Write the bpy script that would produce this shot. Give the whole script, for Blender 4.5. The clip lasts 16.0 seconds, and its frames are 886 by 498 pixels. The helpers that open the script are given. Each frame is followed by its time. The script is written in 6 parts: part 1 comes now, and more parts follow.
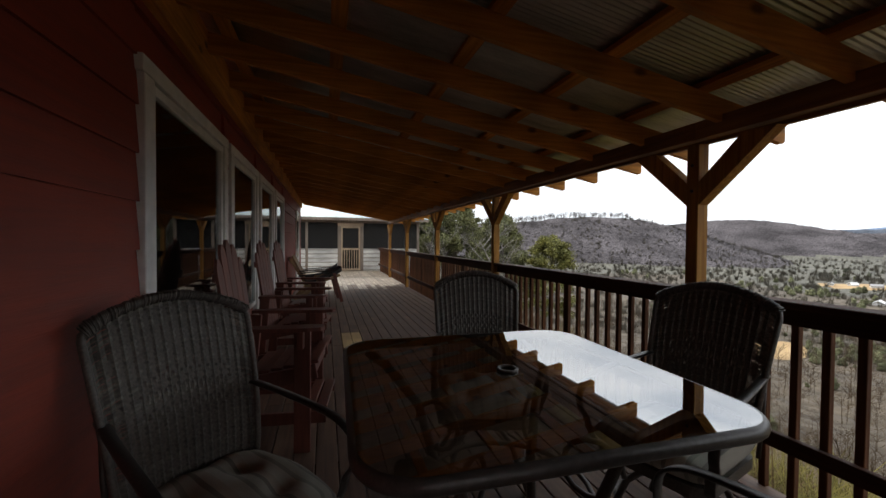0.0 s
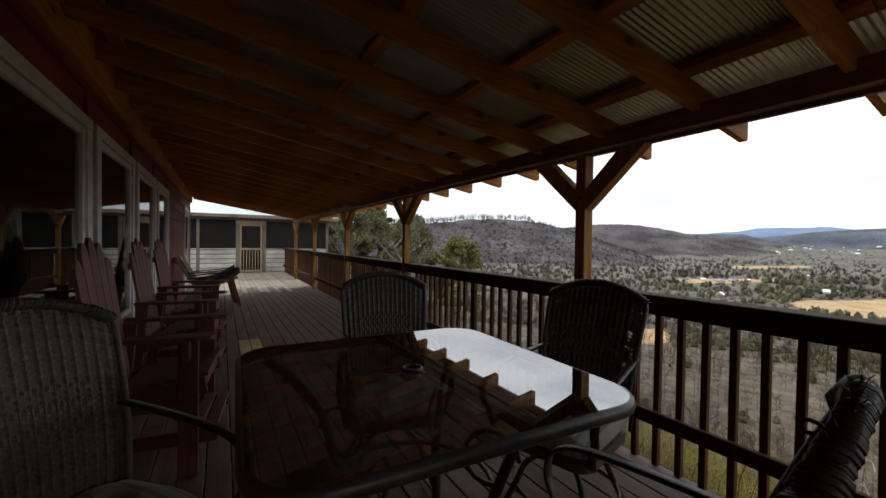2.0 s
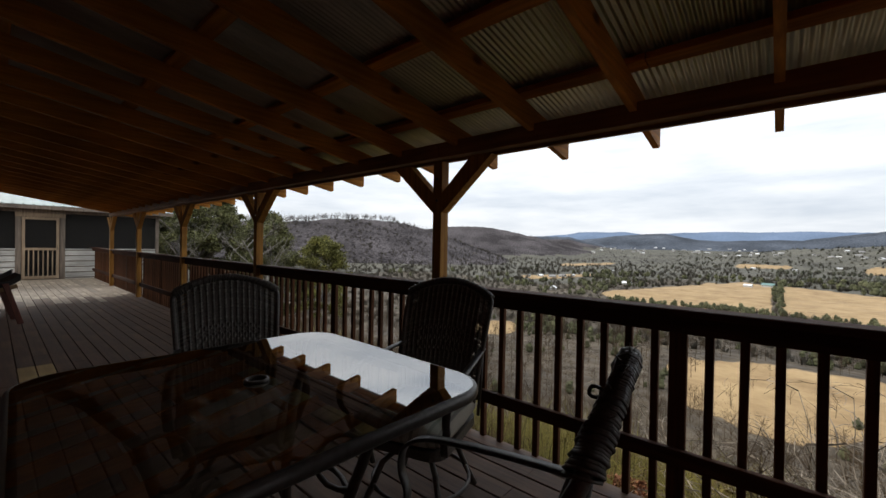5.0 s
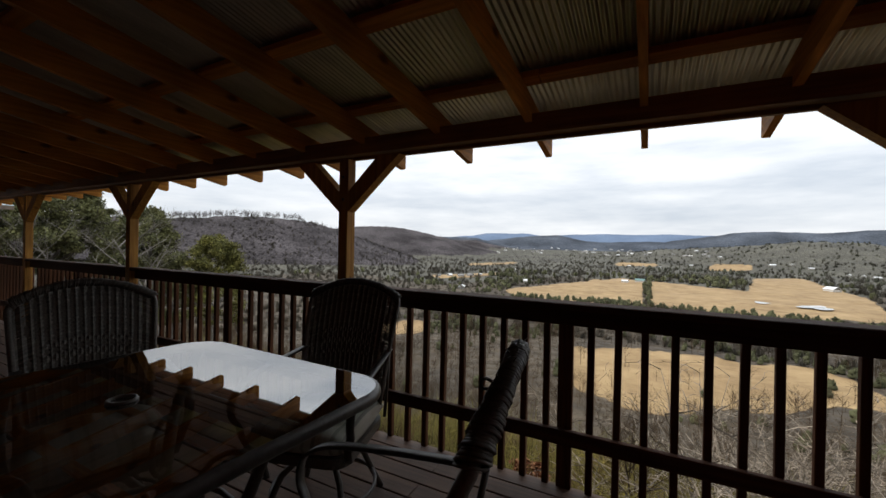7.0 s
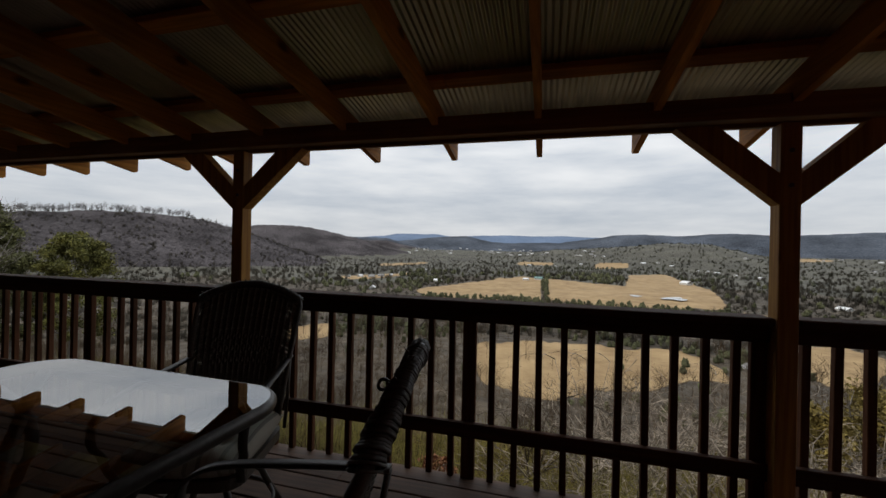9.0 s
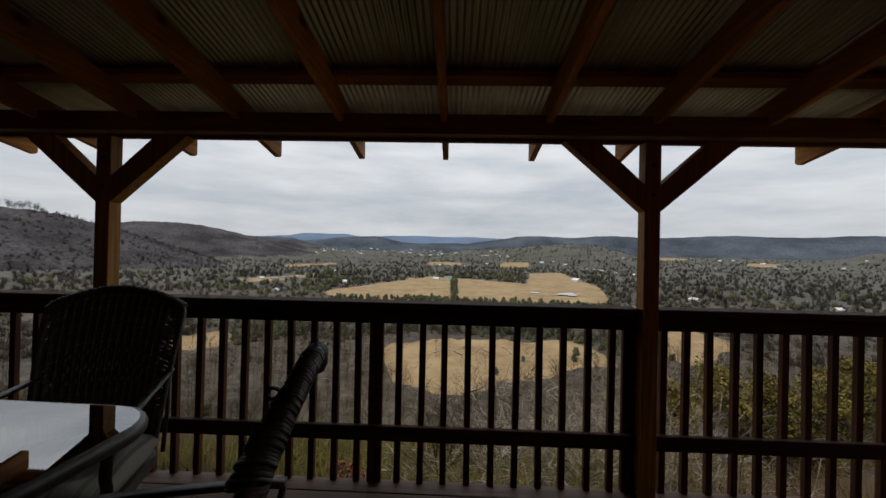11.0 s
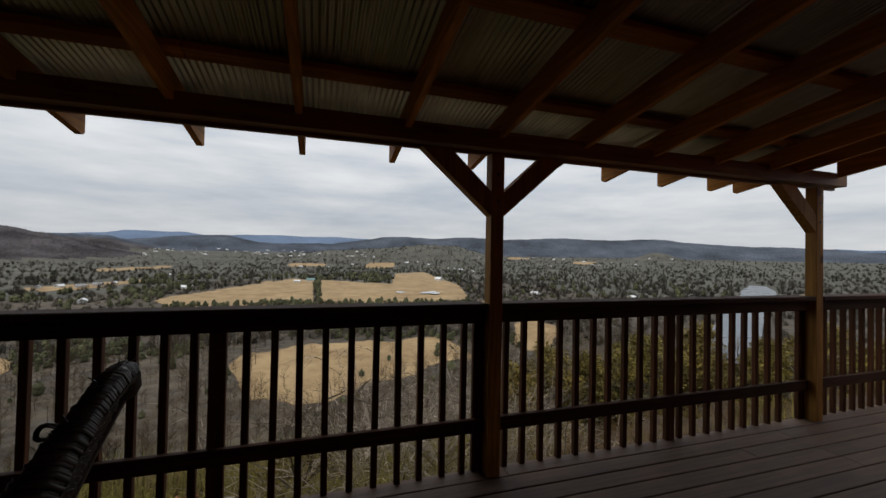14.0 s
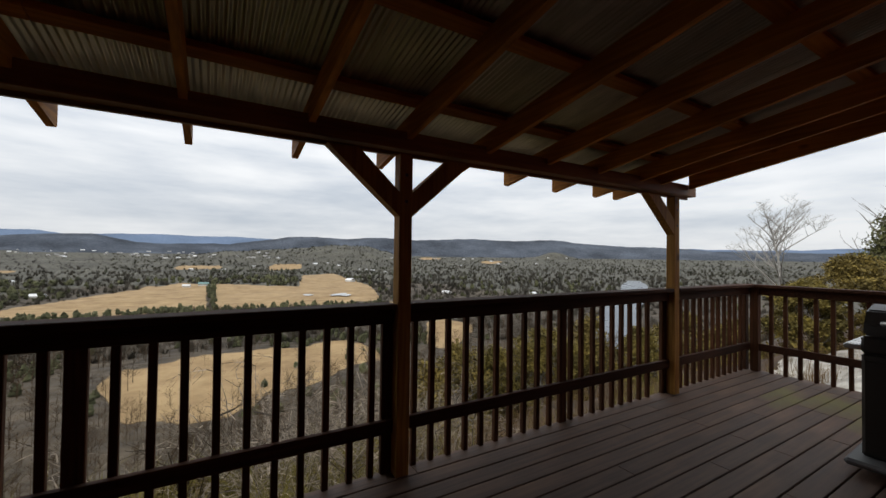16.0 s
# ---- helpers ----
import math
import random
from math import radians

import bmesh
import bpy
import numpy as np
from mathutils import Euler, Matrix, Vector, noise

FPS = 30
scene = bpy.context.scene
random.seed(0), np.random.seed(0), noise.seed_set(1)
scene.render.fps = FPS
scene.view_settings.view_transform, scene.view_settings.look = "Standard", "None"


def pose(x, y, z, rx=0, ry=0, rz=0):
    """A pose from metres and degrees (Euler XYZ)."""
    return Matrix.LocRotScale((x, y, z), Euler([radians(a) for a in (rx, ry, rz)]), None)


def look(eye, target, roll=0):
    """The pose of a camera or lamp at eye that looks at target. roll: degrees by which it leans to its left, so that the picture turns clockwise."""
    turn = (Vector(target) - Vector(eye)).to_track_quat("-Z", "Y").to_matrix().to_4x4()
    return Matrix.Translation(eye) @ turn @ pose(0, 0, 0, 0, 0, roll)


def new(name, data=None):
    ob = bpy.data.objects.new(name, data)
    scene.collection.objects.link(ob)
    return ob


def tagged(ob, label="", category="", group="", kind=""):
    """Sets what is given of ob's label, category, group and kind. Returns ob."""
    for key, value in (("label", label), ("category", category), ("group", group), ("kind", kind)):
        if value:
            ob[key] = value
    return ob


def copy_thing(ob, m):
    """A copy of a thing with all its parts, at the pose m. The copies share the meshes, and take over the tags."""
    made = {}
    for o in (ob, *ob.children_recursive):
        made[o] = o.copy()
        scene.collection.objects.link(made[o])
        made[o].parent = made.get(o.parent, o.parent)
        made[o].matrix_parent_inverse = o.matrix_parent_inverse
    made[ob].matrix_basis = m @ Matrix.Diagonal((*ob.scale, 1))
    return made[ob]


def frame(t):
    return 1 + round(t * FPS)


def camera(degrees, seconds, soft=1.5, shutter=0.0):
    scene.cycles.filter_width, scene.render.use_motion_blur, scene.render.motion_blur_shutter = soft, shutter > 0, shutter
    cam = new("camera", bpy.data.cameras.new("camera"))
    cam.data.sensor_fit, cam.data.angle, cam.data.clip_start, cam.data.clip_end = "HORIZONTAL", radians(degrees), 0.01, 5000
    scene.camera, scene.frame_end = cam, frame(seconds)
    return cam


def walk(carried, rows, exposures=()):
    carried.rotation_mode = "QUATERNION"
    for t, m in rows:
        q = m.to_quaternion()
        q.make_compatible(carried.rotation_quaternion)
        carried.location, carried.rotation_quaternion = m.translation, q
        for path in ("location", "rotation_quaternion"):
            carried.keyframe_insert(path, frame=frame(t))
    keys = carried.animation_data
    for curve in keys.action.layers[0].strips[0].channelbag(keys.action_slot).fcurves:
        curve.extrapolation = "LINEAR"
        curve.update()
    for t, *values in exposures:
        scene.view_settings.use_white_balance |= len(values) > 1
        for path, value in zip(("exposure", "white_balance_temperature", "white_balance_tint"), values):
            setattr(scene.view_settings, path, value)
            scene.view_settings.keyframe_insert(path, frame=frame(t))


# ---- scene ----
# The camera turns on a tripod, its lens a little ahead of the pivot.
cam = camera(97.25, 16.0)
PATH = [
    (0.0, look((0.031, 0.103, 1.400), (1.469, 4.891, 1.306), 0.45)),
    (0.5, look((0.037, 0.101, 1.400), (1.737, 4.802, 1.309), 0.56)),
    (1.0, look((0.042, 0.099, 1.400), (2.002, 4.698, 1.313), 0.66)),
    (1.5, look((0.048, 0.097, 1.400), (2.262, 4.579, 1.317), 0.75)),
    (2.0, look((0.053, 0.094, 1.400), (2.517, 4.444, 1.321), 0.82)),
    (2.5, look((0.058, 0.091, 1.400), (2.765, 4.294, 1.326), 0.88)),
    (3.0, look((0.063, 0.087, 1.400), (3.005, 4.130, 1.331), 0.94)),
    (3.5, look((0.068, 0.083, 1.400), (3.235, 3.952, 1.336), 0.98)),
    (4.0, look((0.073, 0.079, 1.400), (3.455, 3.762, 1.341), 1.03)),
    (4.5, look((0.077, 0.075, 1.400), (3.663, 3.559, 1.347), 1.06)),
    (5.0, look((0.081, 0.071, 1.400), (3.860, 3.344, 1.353), 1.09)),
    (5.5, look((0.085, 0.066, 1.400), (4.044, 3.120, 1.359), 1.12)),
    (6.0, look((0.089, 0.061, 1.400), (4.215, 2.885, 1.365), 1.15)),
    (6.5, look((0.092, 0.056, 1.400), (4.372, 2.641, 1.372), 1.17)),
    (7.0, look((0.095, 0.050, 1.400), (4.515, 2.389, 1.378), 1.19)),
    (7.5, look((0.098, 0.045, 1.400), (4.643, 2.129, 1.385), 1.21)),
    (8.0, look((0.100, 0.039, 1.400), (4.756, 1.862, 1.392), 1.23)),
    (8.5, look((0.102, 0.034, 1.400), (4.854, 1.590, 1.399), 1.24)),
    (9.0, look((0.104, 0.028, 1.400), (4.936, 1.313, 1.406), 1.25)),
    (9.5, look((0.105, 0.022, 1.400), (5.002, 1.031, 1.413), 1.26)),
    (10.0, look((0.107, 0.016, 1.400), (5.053, 0.747, 1.420), 1.26)),
    (10.5, look((0.107, 0.010, 1.400), (5.087, 0.459, 1.427), 1.26)),
    (11.0, look((0.108, 0.004, 1.400), (5.105, 0.170, 1.434), 1.26)),
    (11.5, look((0.108, -0.003, 1.400), (5.106, -0.119, 1.441), 1.25)),
    (12.0, look((0.107, -0.009, 1.400), (5.091, -0.409, 1.448), 1.23)),
    (12.5, look((0.107, -0.015, 1.400), (5.060, -0.697, 1.455), 1.21)),
    (13.0, look((0.106, -0.021, 1.400), (5.012, -0.983, 1.461), 1.17)),
    (13.5, look((0.104, -0.027, 1.400), (4.948, -1.265, 1.468), 1.13)),
    (14.0, look((0.103, -0.033, 1.400), (4.869, -1.543, 1.474), 1.07)),
    (14.5, look((0.101, -0.038, 1.400), (4.774, -1.815, 1.480), 1.01)),
    (15.0, look((0.098, -0.044, 1.400), (4.664, -2.080, 1.485), 0.93)),
    (15.5, look((0.096, -0.049, 1.400), (4.541, -2.337, 1.491), 0.83)),
    (16.0, look((0.093, -0.055, 1.400), (4.404, -2.585, 1.496), 0.72)),
]
walk(cam, PATH, exposures=[(0.0, 0.70), (1.0, 0.56), (4.0, 0.28), (6.5, -0.02), (7.0, 0.05), (7.5, 0.05), (8.0, -0.25), (9.0, -0.42), (12.0, -0.56), (14.0, -0.54), (14.5, -0.3), (15.0, -0.3), (15.5, -0.37), (16.0, -0.24)])

# ---- light ----
world = bpy.data.worlds.new("overcast_sky")
scene.world = world
world.use_nodes = True


def build_sky():
    nt = world.node_tree
    nt.nodes.clear()
    add = nt.nodes.new
    sky = add("ShaderNodeTexSky")
    sky.sky_type, sky.sun_disc = "NISHITA", False
    sky.sun_elevation, sky.sun_rotation = radians(35), radians(345)
    sky.air_density, sky.dust_density, sky.ozone_density = 1.0, 3.0, 1.0
    co = add("ShaderNodeTexCoord")
    mp = add("ShaderNodeMapping")
    mp.inputs["Scale"].default_value = (1.6, 1.6, 9.0)
    n1 = add("ShaderNodeTexNoise")
    n1.inputs["Scale"].default_value, n1.inputs["Detail"].default_value, n1.inputs["Roughness"].default_value = 1.7, 7, 0.55
    ramp = add("ShaderNodeValToRGB")
    ramp.color_ramp.elements[0].position, ramp.color_ramp.elements[0].color = 0.32, (6.6, 7.2, 8.0, 1)
    ramp.color_ramp.elements[1].position, ramp.color_ramp.elements[1].color = 0.66, (10.4, 10.6, 10.8, 1)
    mix = add("ShaderNodeMixRGB")
    mix.inputs[0].default_value = 0.92
    # an overcast sky is brighter overhead than at the skyline
    sep, lift, gain = add("ShaderNodeSeparateXYZ"), add("ShaderNodeMapRange"), add("ShaderNodeVectorMath")
    lift.inputs["To Min"].default_value, lift.inputs["To Max"].default_value = 0.95, 1.8
    gain.operation = "SCALE"
    bg, out = add("ShaderNodeBackground"), add("ShaderNodeOutputWorld")
    bg.inputs["Strength"].default_value = 0.102
    link = nt.links.new
    link(co.outputs["Generated"], mp.inputs["Vector"])
    link(mp.outputs[0], n1.inputs["Vector"])
    link(n1.outputs["Fac"], ramp.inputs[0])
    link(sky.outputs[0], mix.inputs[1])
    link(ramp.outputs[0], mix.inputs[2])
    link(co.outputs["Generated"], sep.inputs[0])
    link(sep.outputs[2], lift.inputs["Value"])
    link(mix.outputs[0], gain.inputs[0])
    link(lift.outputs[0], gain.inputs["Scale"])
    link(gain.outputs[0], bg.inputs["Color"])
    link(bg.outputs[0], out.inputs["Surface"])


build_sky()
sun_data = bpy.data.lights.new("sun", "SUN")
sun_data.energy, sun_data.angle, sun_data.color = 1.5, radians(11), (1.0, 0.95, 0.87)
sun = new("sun", sun_data)
sun.matrix_world = look((-11, 40, 29), (0, 0, 0))


# ---- materials ----
def material(name, dark, light, scale=(1, 1, 1), noise_scale=6.0, rough=0.7, bump=0.2, bump_scale=60.0, metal=0.0,
             island=0.0, random_ob=0.0, stain=0.35, stain_scale=1.3, coords="Object", spec=0.5, detail=6.0, knots=0.0):
    """Two-scale procedural surface: grain between two colours, broad stains, fine relief, variation by piece."""
    mat = bpy.data.materials.new(name)
    mat.use_nodes = True
    nt = mat.node_tree
    add, link = nt.nodes.new, nt.links.new
    bsdf = nt.nodes["Principled BSDF"]
    bsdf.inputs["Metallic"].default_value = metal
    bsdf.inputs["Specular IOR Level"].default_value = spec
    co, mp = add("ShaderNodeTexCoord"), add("ShaderNodeMapping")
    mp.inputs["Scale"].default_value = scale
    link(co.outputs[coords], mp.inputs["Vector"])
    grain = add("ShaderNodeTexNoise")
    grain.inputs["Scale"].default_value, grain.inputs["Detail"].default_value = noise_scale, detail
    link(mp.outputs[0], grain.inputs["Vector"])
    ramp = add("ShaderNodeValToRGB")
    ramp.color_ramp.elements[0].position, ramp.color_ramp.elements[0].color = 0.3, (*dark, 1)
    ramp.color_ramp.elements[1].position, ramp.color_ramp.elements[1].color = 0.7, (*light, 1)
    link(grain.outputs["Fac"], ramp.inputs[0])
    blot = add("ShaderNodeTexNoise")
    blot.inputs["Scale"].default_value, blot.inputs["Detail"].default_value = stain_scale, 4
    link(co.outputs[coords], blot.inputs["Vector"])
    val = add("ShaderNodeMapRange")
    val.inputs["From Min"].default_value, val.inputs["From Max"].default_value = 0.3, 0.7
    val.inputs["To Min"].default_value, val.inputs["To Max"].default_value = 1 - stain, 1 + stain * 0.6
    link(blot.outputs["Fac"], val.inputs["Value"])
    hsv = add("ShaderNodeHueSaturation")
    link(ramp.outputs[0], hsv.inputs["Color"])
    last = val.outputs[0]
    for amount, node, socket in ((island, "ShaderNodeNewGeometry", "Random Per Island"), (random_ob, "ShaderNodeObjectInfo", "Random")):
        if amount:
            src, rng, mul = add(node), add("ShaderNodeMapRange"), add("ShaderNodeMath")
            rng.inputs["To Min"].default_value, rng.inputs["To Max"].default_value = 1 - amount, 1 + amount
            mul.operation = "MULTIPLY"
            link(src.outputs[socket], rng.inputs["Value"])
            link(rng.outputs[0], mul.inputs[0])
            link(last, mul.inputs[1])
            last = mul.outputs[0]
    link(last, hsv.inputs["Value"])
    link(hsv.outputs[0], bsdf.inputs["Base Color"])
    if knots:
        # dark knots scattered in the timber
        cells, ring, tint = add("ShaderNodeTexVoronoi"), add("ShaderNodeMapRange"), add("ShaderNodeMixRGB")
        stretch = add("ShaderNodeMapping")
        stretch.inputs["Scale"].default_value = tuple(1.0 if k > 2 else 0.55 for k in scale)
        cells.inputs["Scale"].default_value = knots
        ring.inputs["From Min"].default_value, ring.inputs["From Max"].default_value = 0.05, 0.11
        ring.inputs["To Min"].default_value, ring.inputs["To Max"].default_value = 0.8, 0.0
        tint.inputs[2].default_value = (0.055, 0.022, 0.007, 1)
        link(co.outputs[coords], stretch.inputs["Vector"])
        link(stretch.outputs[0], cells.inputs["Vector"])
        link(cells.outputs["Distance"], ring.inputs["Value"])
        link(ring.outputs[0], tint.inputs[0])
        link(hsv.outputs[0], tint.inputs[1])
        link(tint.outputs[0], bsdf.inputs["Base Color"])
    rr = add("ShaderNodeMapRange")
    rr.inputs["To Min"].default_value, rr.inputs["To Max"].default_value = max(rough - 0.12, 0.03), min(rough + 0.12, 1)
    link(grain.outputs["Fac"], rr.inputs["Value"])
    link(rr.outputs[0], bsdf.inputs["Roughness"])
    if bump:
        fine, bp = add("ShaderNodeTexNoise"), add("ShaderNodeBump")
        fine.inputs["Scale"].default_value, fine.inputs["Detail"].default_value = bump_scale, 4
        bp.inputs["Strength"].default_value, bp.inputs["Distance"].default_value = bump, 0.004
        link(mp.outputs[0], fine.inputs["Vector"])
        link(fine.outputs["Fac"], bp.inputs["Height"])
        link(bp.outputs[0], bsdf.inputs["Normal"])
    return mat


def glass(name, tint, ior=1.5, rough=0.0):
    """A thin pane: clear through, mirrored at a slant."""
    mat = bpy.data.materials.new(name)
    mat.use_nodes = True
    nt = mat.node_tree
    nt.nodes.clear()
    add, link = nt.nodes.new, nt.links.new
    tr, gl, fr, mx, out = (add(k) for k in ("ShaderNodeBsdfTransparent", "ShaderNodeBsdfGlossy", "ShaderNodeFresnel", "ShaderNodeMixShader", "ShaderNodeOutputMaterial"))
    tr.inputs["Color"].default_value = (*tint, 1)
    gl.inputs["Roughness"].default_value = rough
    fr.inputs["IOR"].default_value = ior
    link(fr.outputs[0], mx.inputs[0])
    link(tr.outputs[0], mx.inputs[1])
    link(gl.outputs[0], mx.inputs[2])
    link(mx.outputs[0], out.inputs["Surface"])
    return mat


def plain(name, colour, rough=0.6, metal=0.0):
    return material(name, tuple(c * 0.88 for c in colour), colour, noise_scale=14, rough=rough, metal=metal, bump=0.08, stain=0.15)


M = {
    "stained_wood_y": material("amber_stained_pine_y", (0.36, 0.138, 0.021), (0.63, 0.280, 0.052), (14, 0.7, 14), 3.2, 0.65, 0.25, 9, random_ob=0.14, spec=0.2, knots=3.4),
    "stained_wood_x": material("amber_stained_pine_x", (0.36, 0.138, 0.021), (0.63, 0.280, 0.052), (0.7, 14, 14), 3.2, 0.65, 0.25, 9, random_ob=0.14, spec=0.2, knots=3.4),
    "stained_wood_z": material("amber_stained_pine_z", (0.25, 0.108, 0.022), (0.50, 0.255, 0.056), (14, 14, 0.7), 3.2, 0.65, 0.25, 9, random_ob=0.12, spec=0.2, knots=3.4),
    # dark brown stain, with the beam's backlit shade put into the colour too
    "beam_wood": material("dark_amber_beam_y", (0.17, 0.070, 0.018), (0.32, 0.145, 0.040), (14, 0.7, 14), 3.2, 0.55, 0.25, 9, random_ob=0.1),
    "arm_metal": material("grey_bronze_arm", (0.040, 0.036, 0.033), (0.075, 0.068, 0.062), (8, 8, 8), 8, 0.35, 0.12, 180, metal=0.3, stain=0.2),
    "rail_wood_y": material("dark_rail_wood_y", (0.034, 0.013, 0.007), (0.074, 0.030, 0.015), (14, 0.7, 14), 3.2, 0.75, 0.3, 9, random_ob=0.15, spec=0.15),
    "rail_wood_z": material("dark_rail_wood_z", (0.046, 0.018, 0.008), (0.105, 0.042, 0.018), (14, 14, 0.7), 3.2, 0.75, 0.3, 9, random_ob=0.2, spec=0.15),
    "deck": material("red_brown_deck_board", (0.068, 0.034, 0.020), (0.150, 0.084, 0.051), (9, 0.5, 9), 3.0, 0.68, 0.35, 14, random_ob=0.16, stain=0.3, stain_scale=2.2),
    # paler board colour that paints in the pool of daylight at the far end
    "light_patch_board": material("light_patch_deck_board", (0.17, 0.125, 0.085), (0.42, 0.34, 0.25), (9, 0.5, 9), 3.0, 0.6, 0.35, 14, random_ob=0.2, stain=0.35, stain_scale=1.6),
    "new_board": material("new_yellow_deck_board", (0.42, 0.27, 0.10), (0.58, 0.40, 0.17), (9, 0.5, 9), 3.0, 0.6, 0.3, 14, random_ob=0.1),
    "red_paint": material("barn_red_siding", (0.185, 0.025, 0.012), (0.27, 0.039, 0.018), (10, 0.6, 10), 3.0, 0.6, 0.3, 20, random_ob=0.06, stain=0.18),
    "white_paint": material("white_painted_trim", (0.62, 0.61, 0.58), (0.78, 0.77, 0.74), (3, 3, 3), 4, 0.45, 0.15, 50, random_ob=0.04, stain=0.12),
    "corrugated": material("galvanised_roof_sheet", (0.42, 0.405, 0.345), (0.60, 0.575, 0.49), (1, 5, 1), 3, 0.36, 0.05, 40, metal=0.9, stain=0.25, stain_scale=0.8),
    "adirondack": material("red_stained_chair_slat", (0.090, 0.024, 0.014), (0.175, 0.052, 0.032), (8, 8, 0.8), 4, 0.55, 0.25, 20, random_ob=0.18),
    "wicker": material("grey_brown_wicker", (0.052, 0.047, 0.038), (0.150, 0.138, 0.113), (20, 20, 20), 5, 0.5, 0.25, 60, island=0.35, stain=0.3, stain_scale=6),
    "dark_wicker": material("dark_wicker_binding", (0.05, 0.042, 0.034), (0.13, 0.11, 0.09), (20, 20, 20), 5, 0.5, 0.25, 60, island=0.35),
    "bronze": material("bronze_powder_coat", (0.035, 0.028, 0.022), (0.07, 0.055, 0.042), (8, 8, 8), 8, 0.38, 0.15, 180, stain=0.2),
    "rim": material("pewter_table_rim", (0.075, 0.068, 0.062), (0.125, 0.115, 0.105), (6, 6, 6), 8, 0.36, 0.12, 180, metal=0.3, stain=0.2),
    "bare_metal": material("dull_grey_tube", (0.11, 0.11, 0.108), (0.18, 0.18, 0.175), (6, 6, 6), 8, 0.38, 0.08, 180, metal=0.4, stain=0.25),
    "table_glass": glass("smoked_table_glass", (0.42, 0.41, 0.40), 5.6),
    "window_glass": glass("window_glass", (0.82, 0.85, 0.84), 1.6),
    "screen": None,
    "weathered_white": material("weathered_white_boards", (0.36, 0.34, 0.30), (0.62, 0.60, 0.55), (0.7, 14, 9), 3, 0.75, 0.3, 12, random_ob=0.12, stain=0.35),
    "weathered_wood": material("weathered_grey_wood", (0.10, 0.075, 0.055), (0.24, 0.185, 0.140), (9, 9, 0.8), 3, 0.8, 0.3, 12, random_ob=0.12),
    "pale_wood": material("pale_screen_door_wood", (0.24, 0.160, 0.100), (0.40, 0.290, 0.185), (9, 9, 0.8), 3, 0.7, 0.3, 12, random_ob=0.1),
    "roof_white": material("pale_green_metal_roof", (0.27, 0.33, 0.31), (0.38, 0.43, 0.41), (1, 1, 1), 3, 0.4, 0.05, 30, metal=0.2, stain=0.25),
    # near-black wall colour stands in for the shade of dim interiors
    "dark_inside": plain("shade_dark_room_wall", (0.075, 0.06, 0.05), 0.9),
    "old_lounge": material("yellowed_lounge_slat", (0.20, 0.12, 0.055), (0.34, 0.22, 0.105), (8, 8, 1), 4, 0.65, 0.25, 20, random_ob=0.15),
    "dark_cloth": plain("charcoal_cloth", (0.045, 0.042, 0.04), 0.95),
    "grill_black": plain("black_enamel", (0.03, 0.024, 0.02), 0.4),
    "steel": plain("brushed_steel", (0.62, 0.62, 0.60), 0.28, 0.9),
    "rubber": plain("grey_plastic", (0.16, 0.16, 0.155), 0.6),
    "brass": plain("aged_brass", (0.45, 0.33, 0.14), 0.4, 0.8),
}


def build_mossy_board():
    """The deck's stain with soft green moss in patches that thin out along the board."""
    mat = material("moss_stained_deck_board", (0.068, 0.034, 0.020), (0.150, 0.084, 0.051), (9, 0.5, 9), 3.0, 0.68, 0.35, 14, random_ob=0.16, stain=0.3, stain_scale=2.2)
    nt = mat.node_tree
    add, link = nt.nodes.new, nt.links.new
    bsdf = nt.nodes["Principled BSDF"]
    wood = bsdf.inputs["Base Color"].links[0].from_socket
    co, sep, mag, blot, less, cover, mix = (add(k) for k in ("ShaderNodeTexCoord", "ShaderNodeSeparateXYZ", "ShaderNodeMath", "ShaderNodeTexNoise", "ShaderNodeMath", "ShaderNodeMapRange", "ShaderNodeMixRGB"))
    mag.operation, less.operation = "ABSOLUTE", "SUBTRACT"
    blot.inputs["Scale"].default_value, blot.inputs["Detail"].default_value = 5.0, 6
    cover.inputs["From Min"].default_value, cover.inputs["From Max"].default_value = 0.02, 0.45
    cover.inputs["To Max"].default_value = 0.85
    mix.inputs[2].default_value = (0.135, 0.112, 0.022, 1)
    link(co.outputs["Object"], sep.inputs[0])
    link(sep.outputs[1], mag.inputs[0])
    link(co.outputs["Object"], blot.inputs["Vector"])
    link(blot.outputs["Fac"], less.inputs[0])
    link(mag.outputs[0], less.inputs[1])
    link(less.outputs[0], cover.inputs["Value"])
    link(cover.outputs[0], mix.inputs[0])
    link(wood, mix.inputs[1])
    link(mix.outputs[0], bsdf.inputs["Base Color"])
    return mat


M["mossy_board"] = build_mossy_board()


def build_screen_material():
    mat = bpy.data.materials.new("insect_screen")
    mat.use_nodes = True
    nt = mat.node_tree
    nt.nodes.clear()
    add, link = nt.nodes.new, nt.links.new
    tr, df, mx, out = (add(k) for k in ("ShaderNodeBsdfTransparent", "ShaderNodeBsdfDiffuse", "ShaderNodeMixShader", "ShaderNodeOutputMaterial"))
    noise_tex, rng = add("ShaderNodeTexNoise"), add("ShaderNodeMapRange")
    noise_tex.inputs["Scale"].default_value = 3
    rng.inputs["To Min"].default_value, rng.inputs["To Max"].default_value = 0.5, 0.7
    df.inputs["Color"].default_value = (0.03, 0.028, 0.026, 1)
    link(noise_tex.outputs["Fac"], rng.inputs["Value"])
    link(rng.outputs[0], mx.inputs[0])
    link(tr.outputs[0], mx.inputs[1])
    link(df.outputs[0], mx.inputs[2])
    link(mx.outputs[0], out.inputs["Surface"])
    return mat


M["screen"] = build_screen_material()


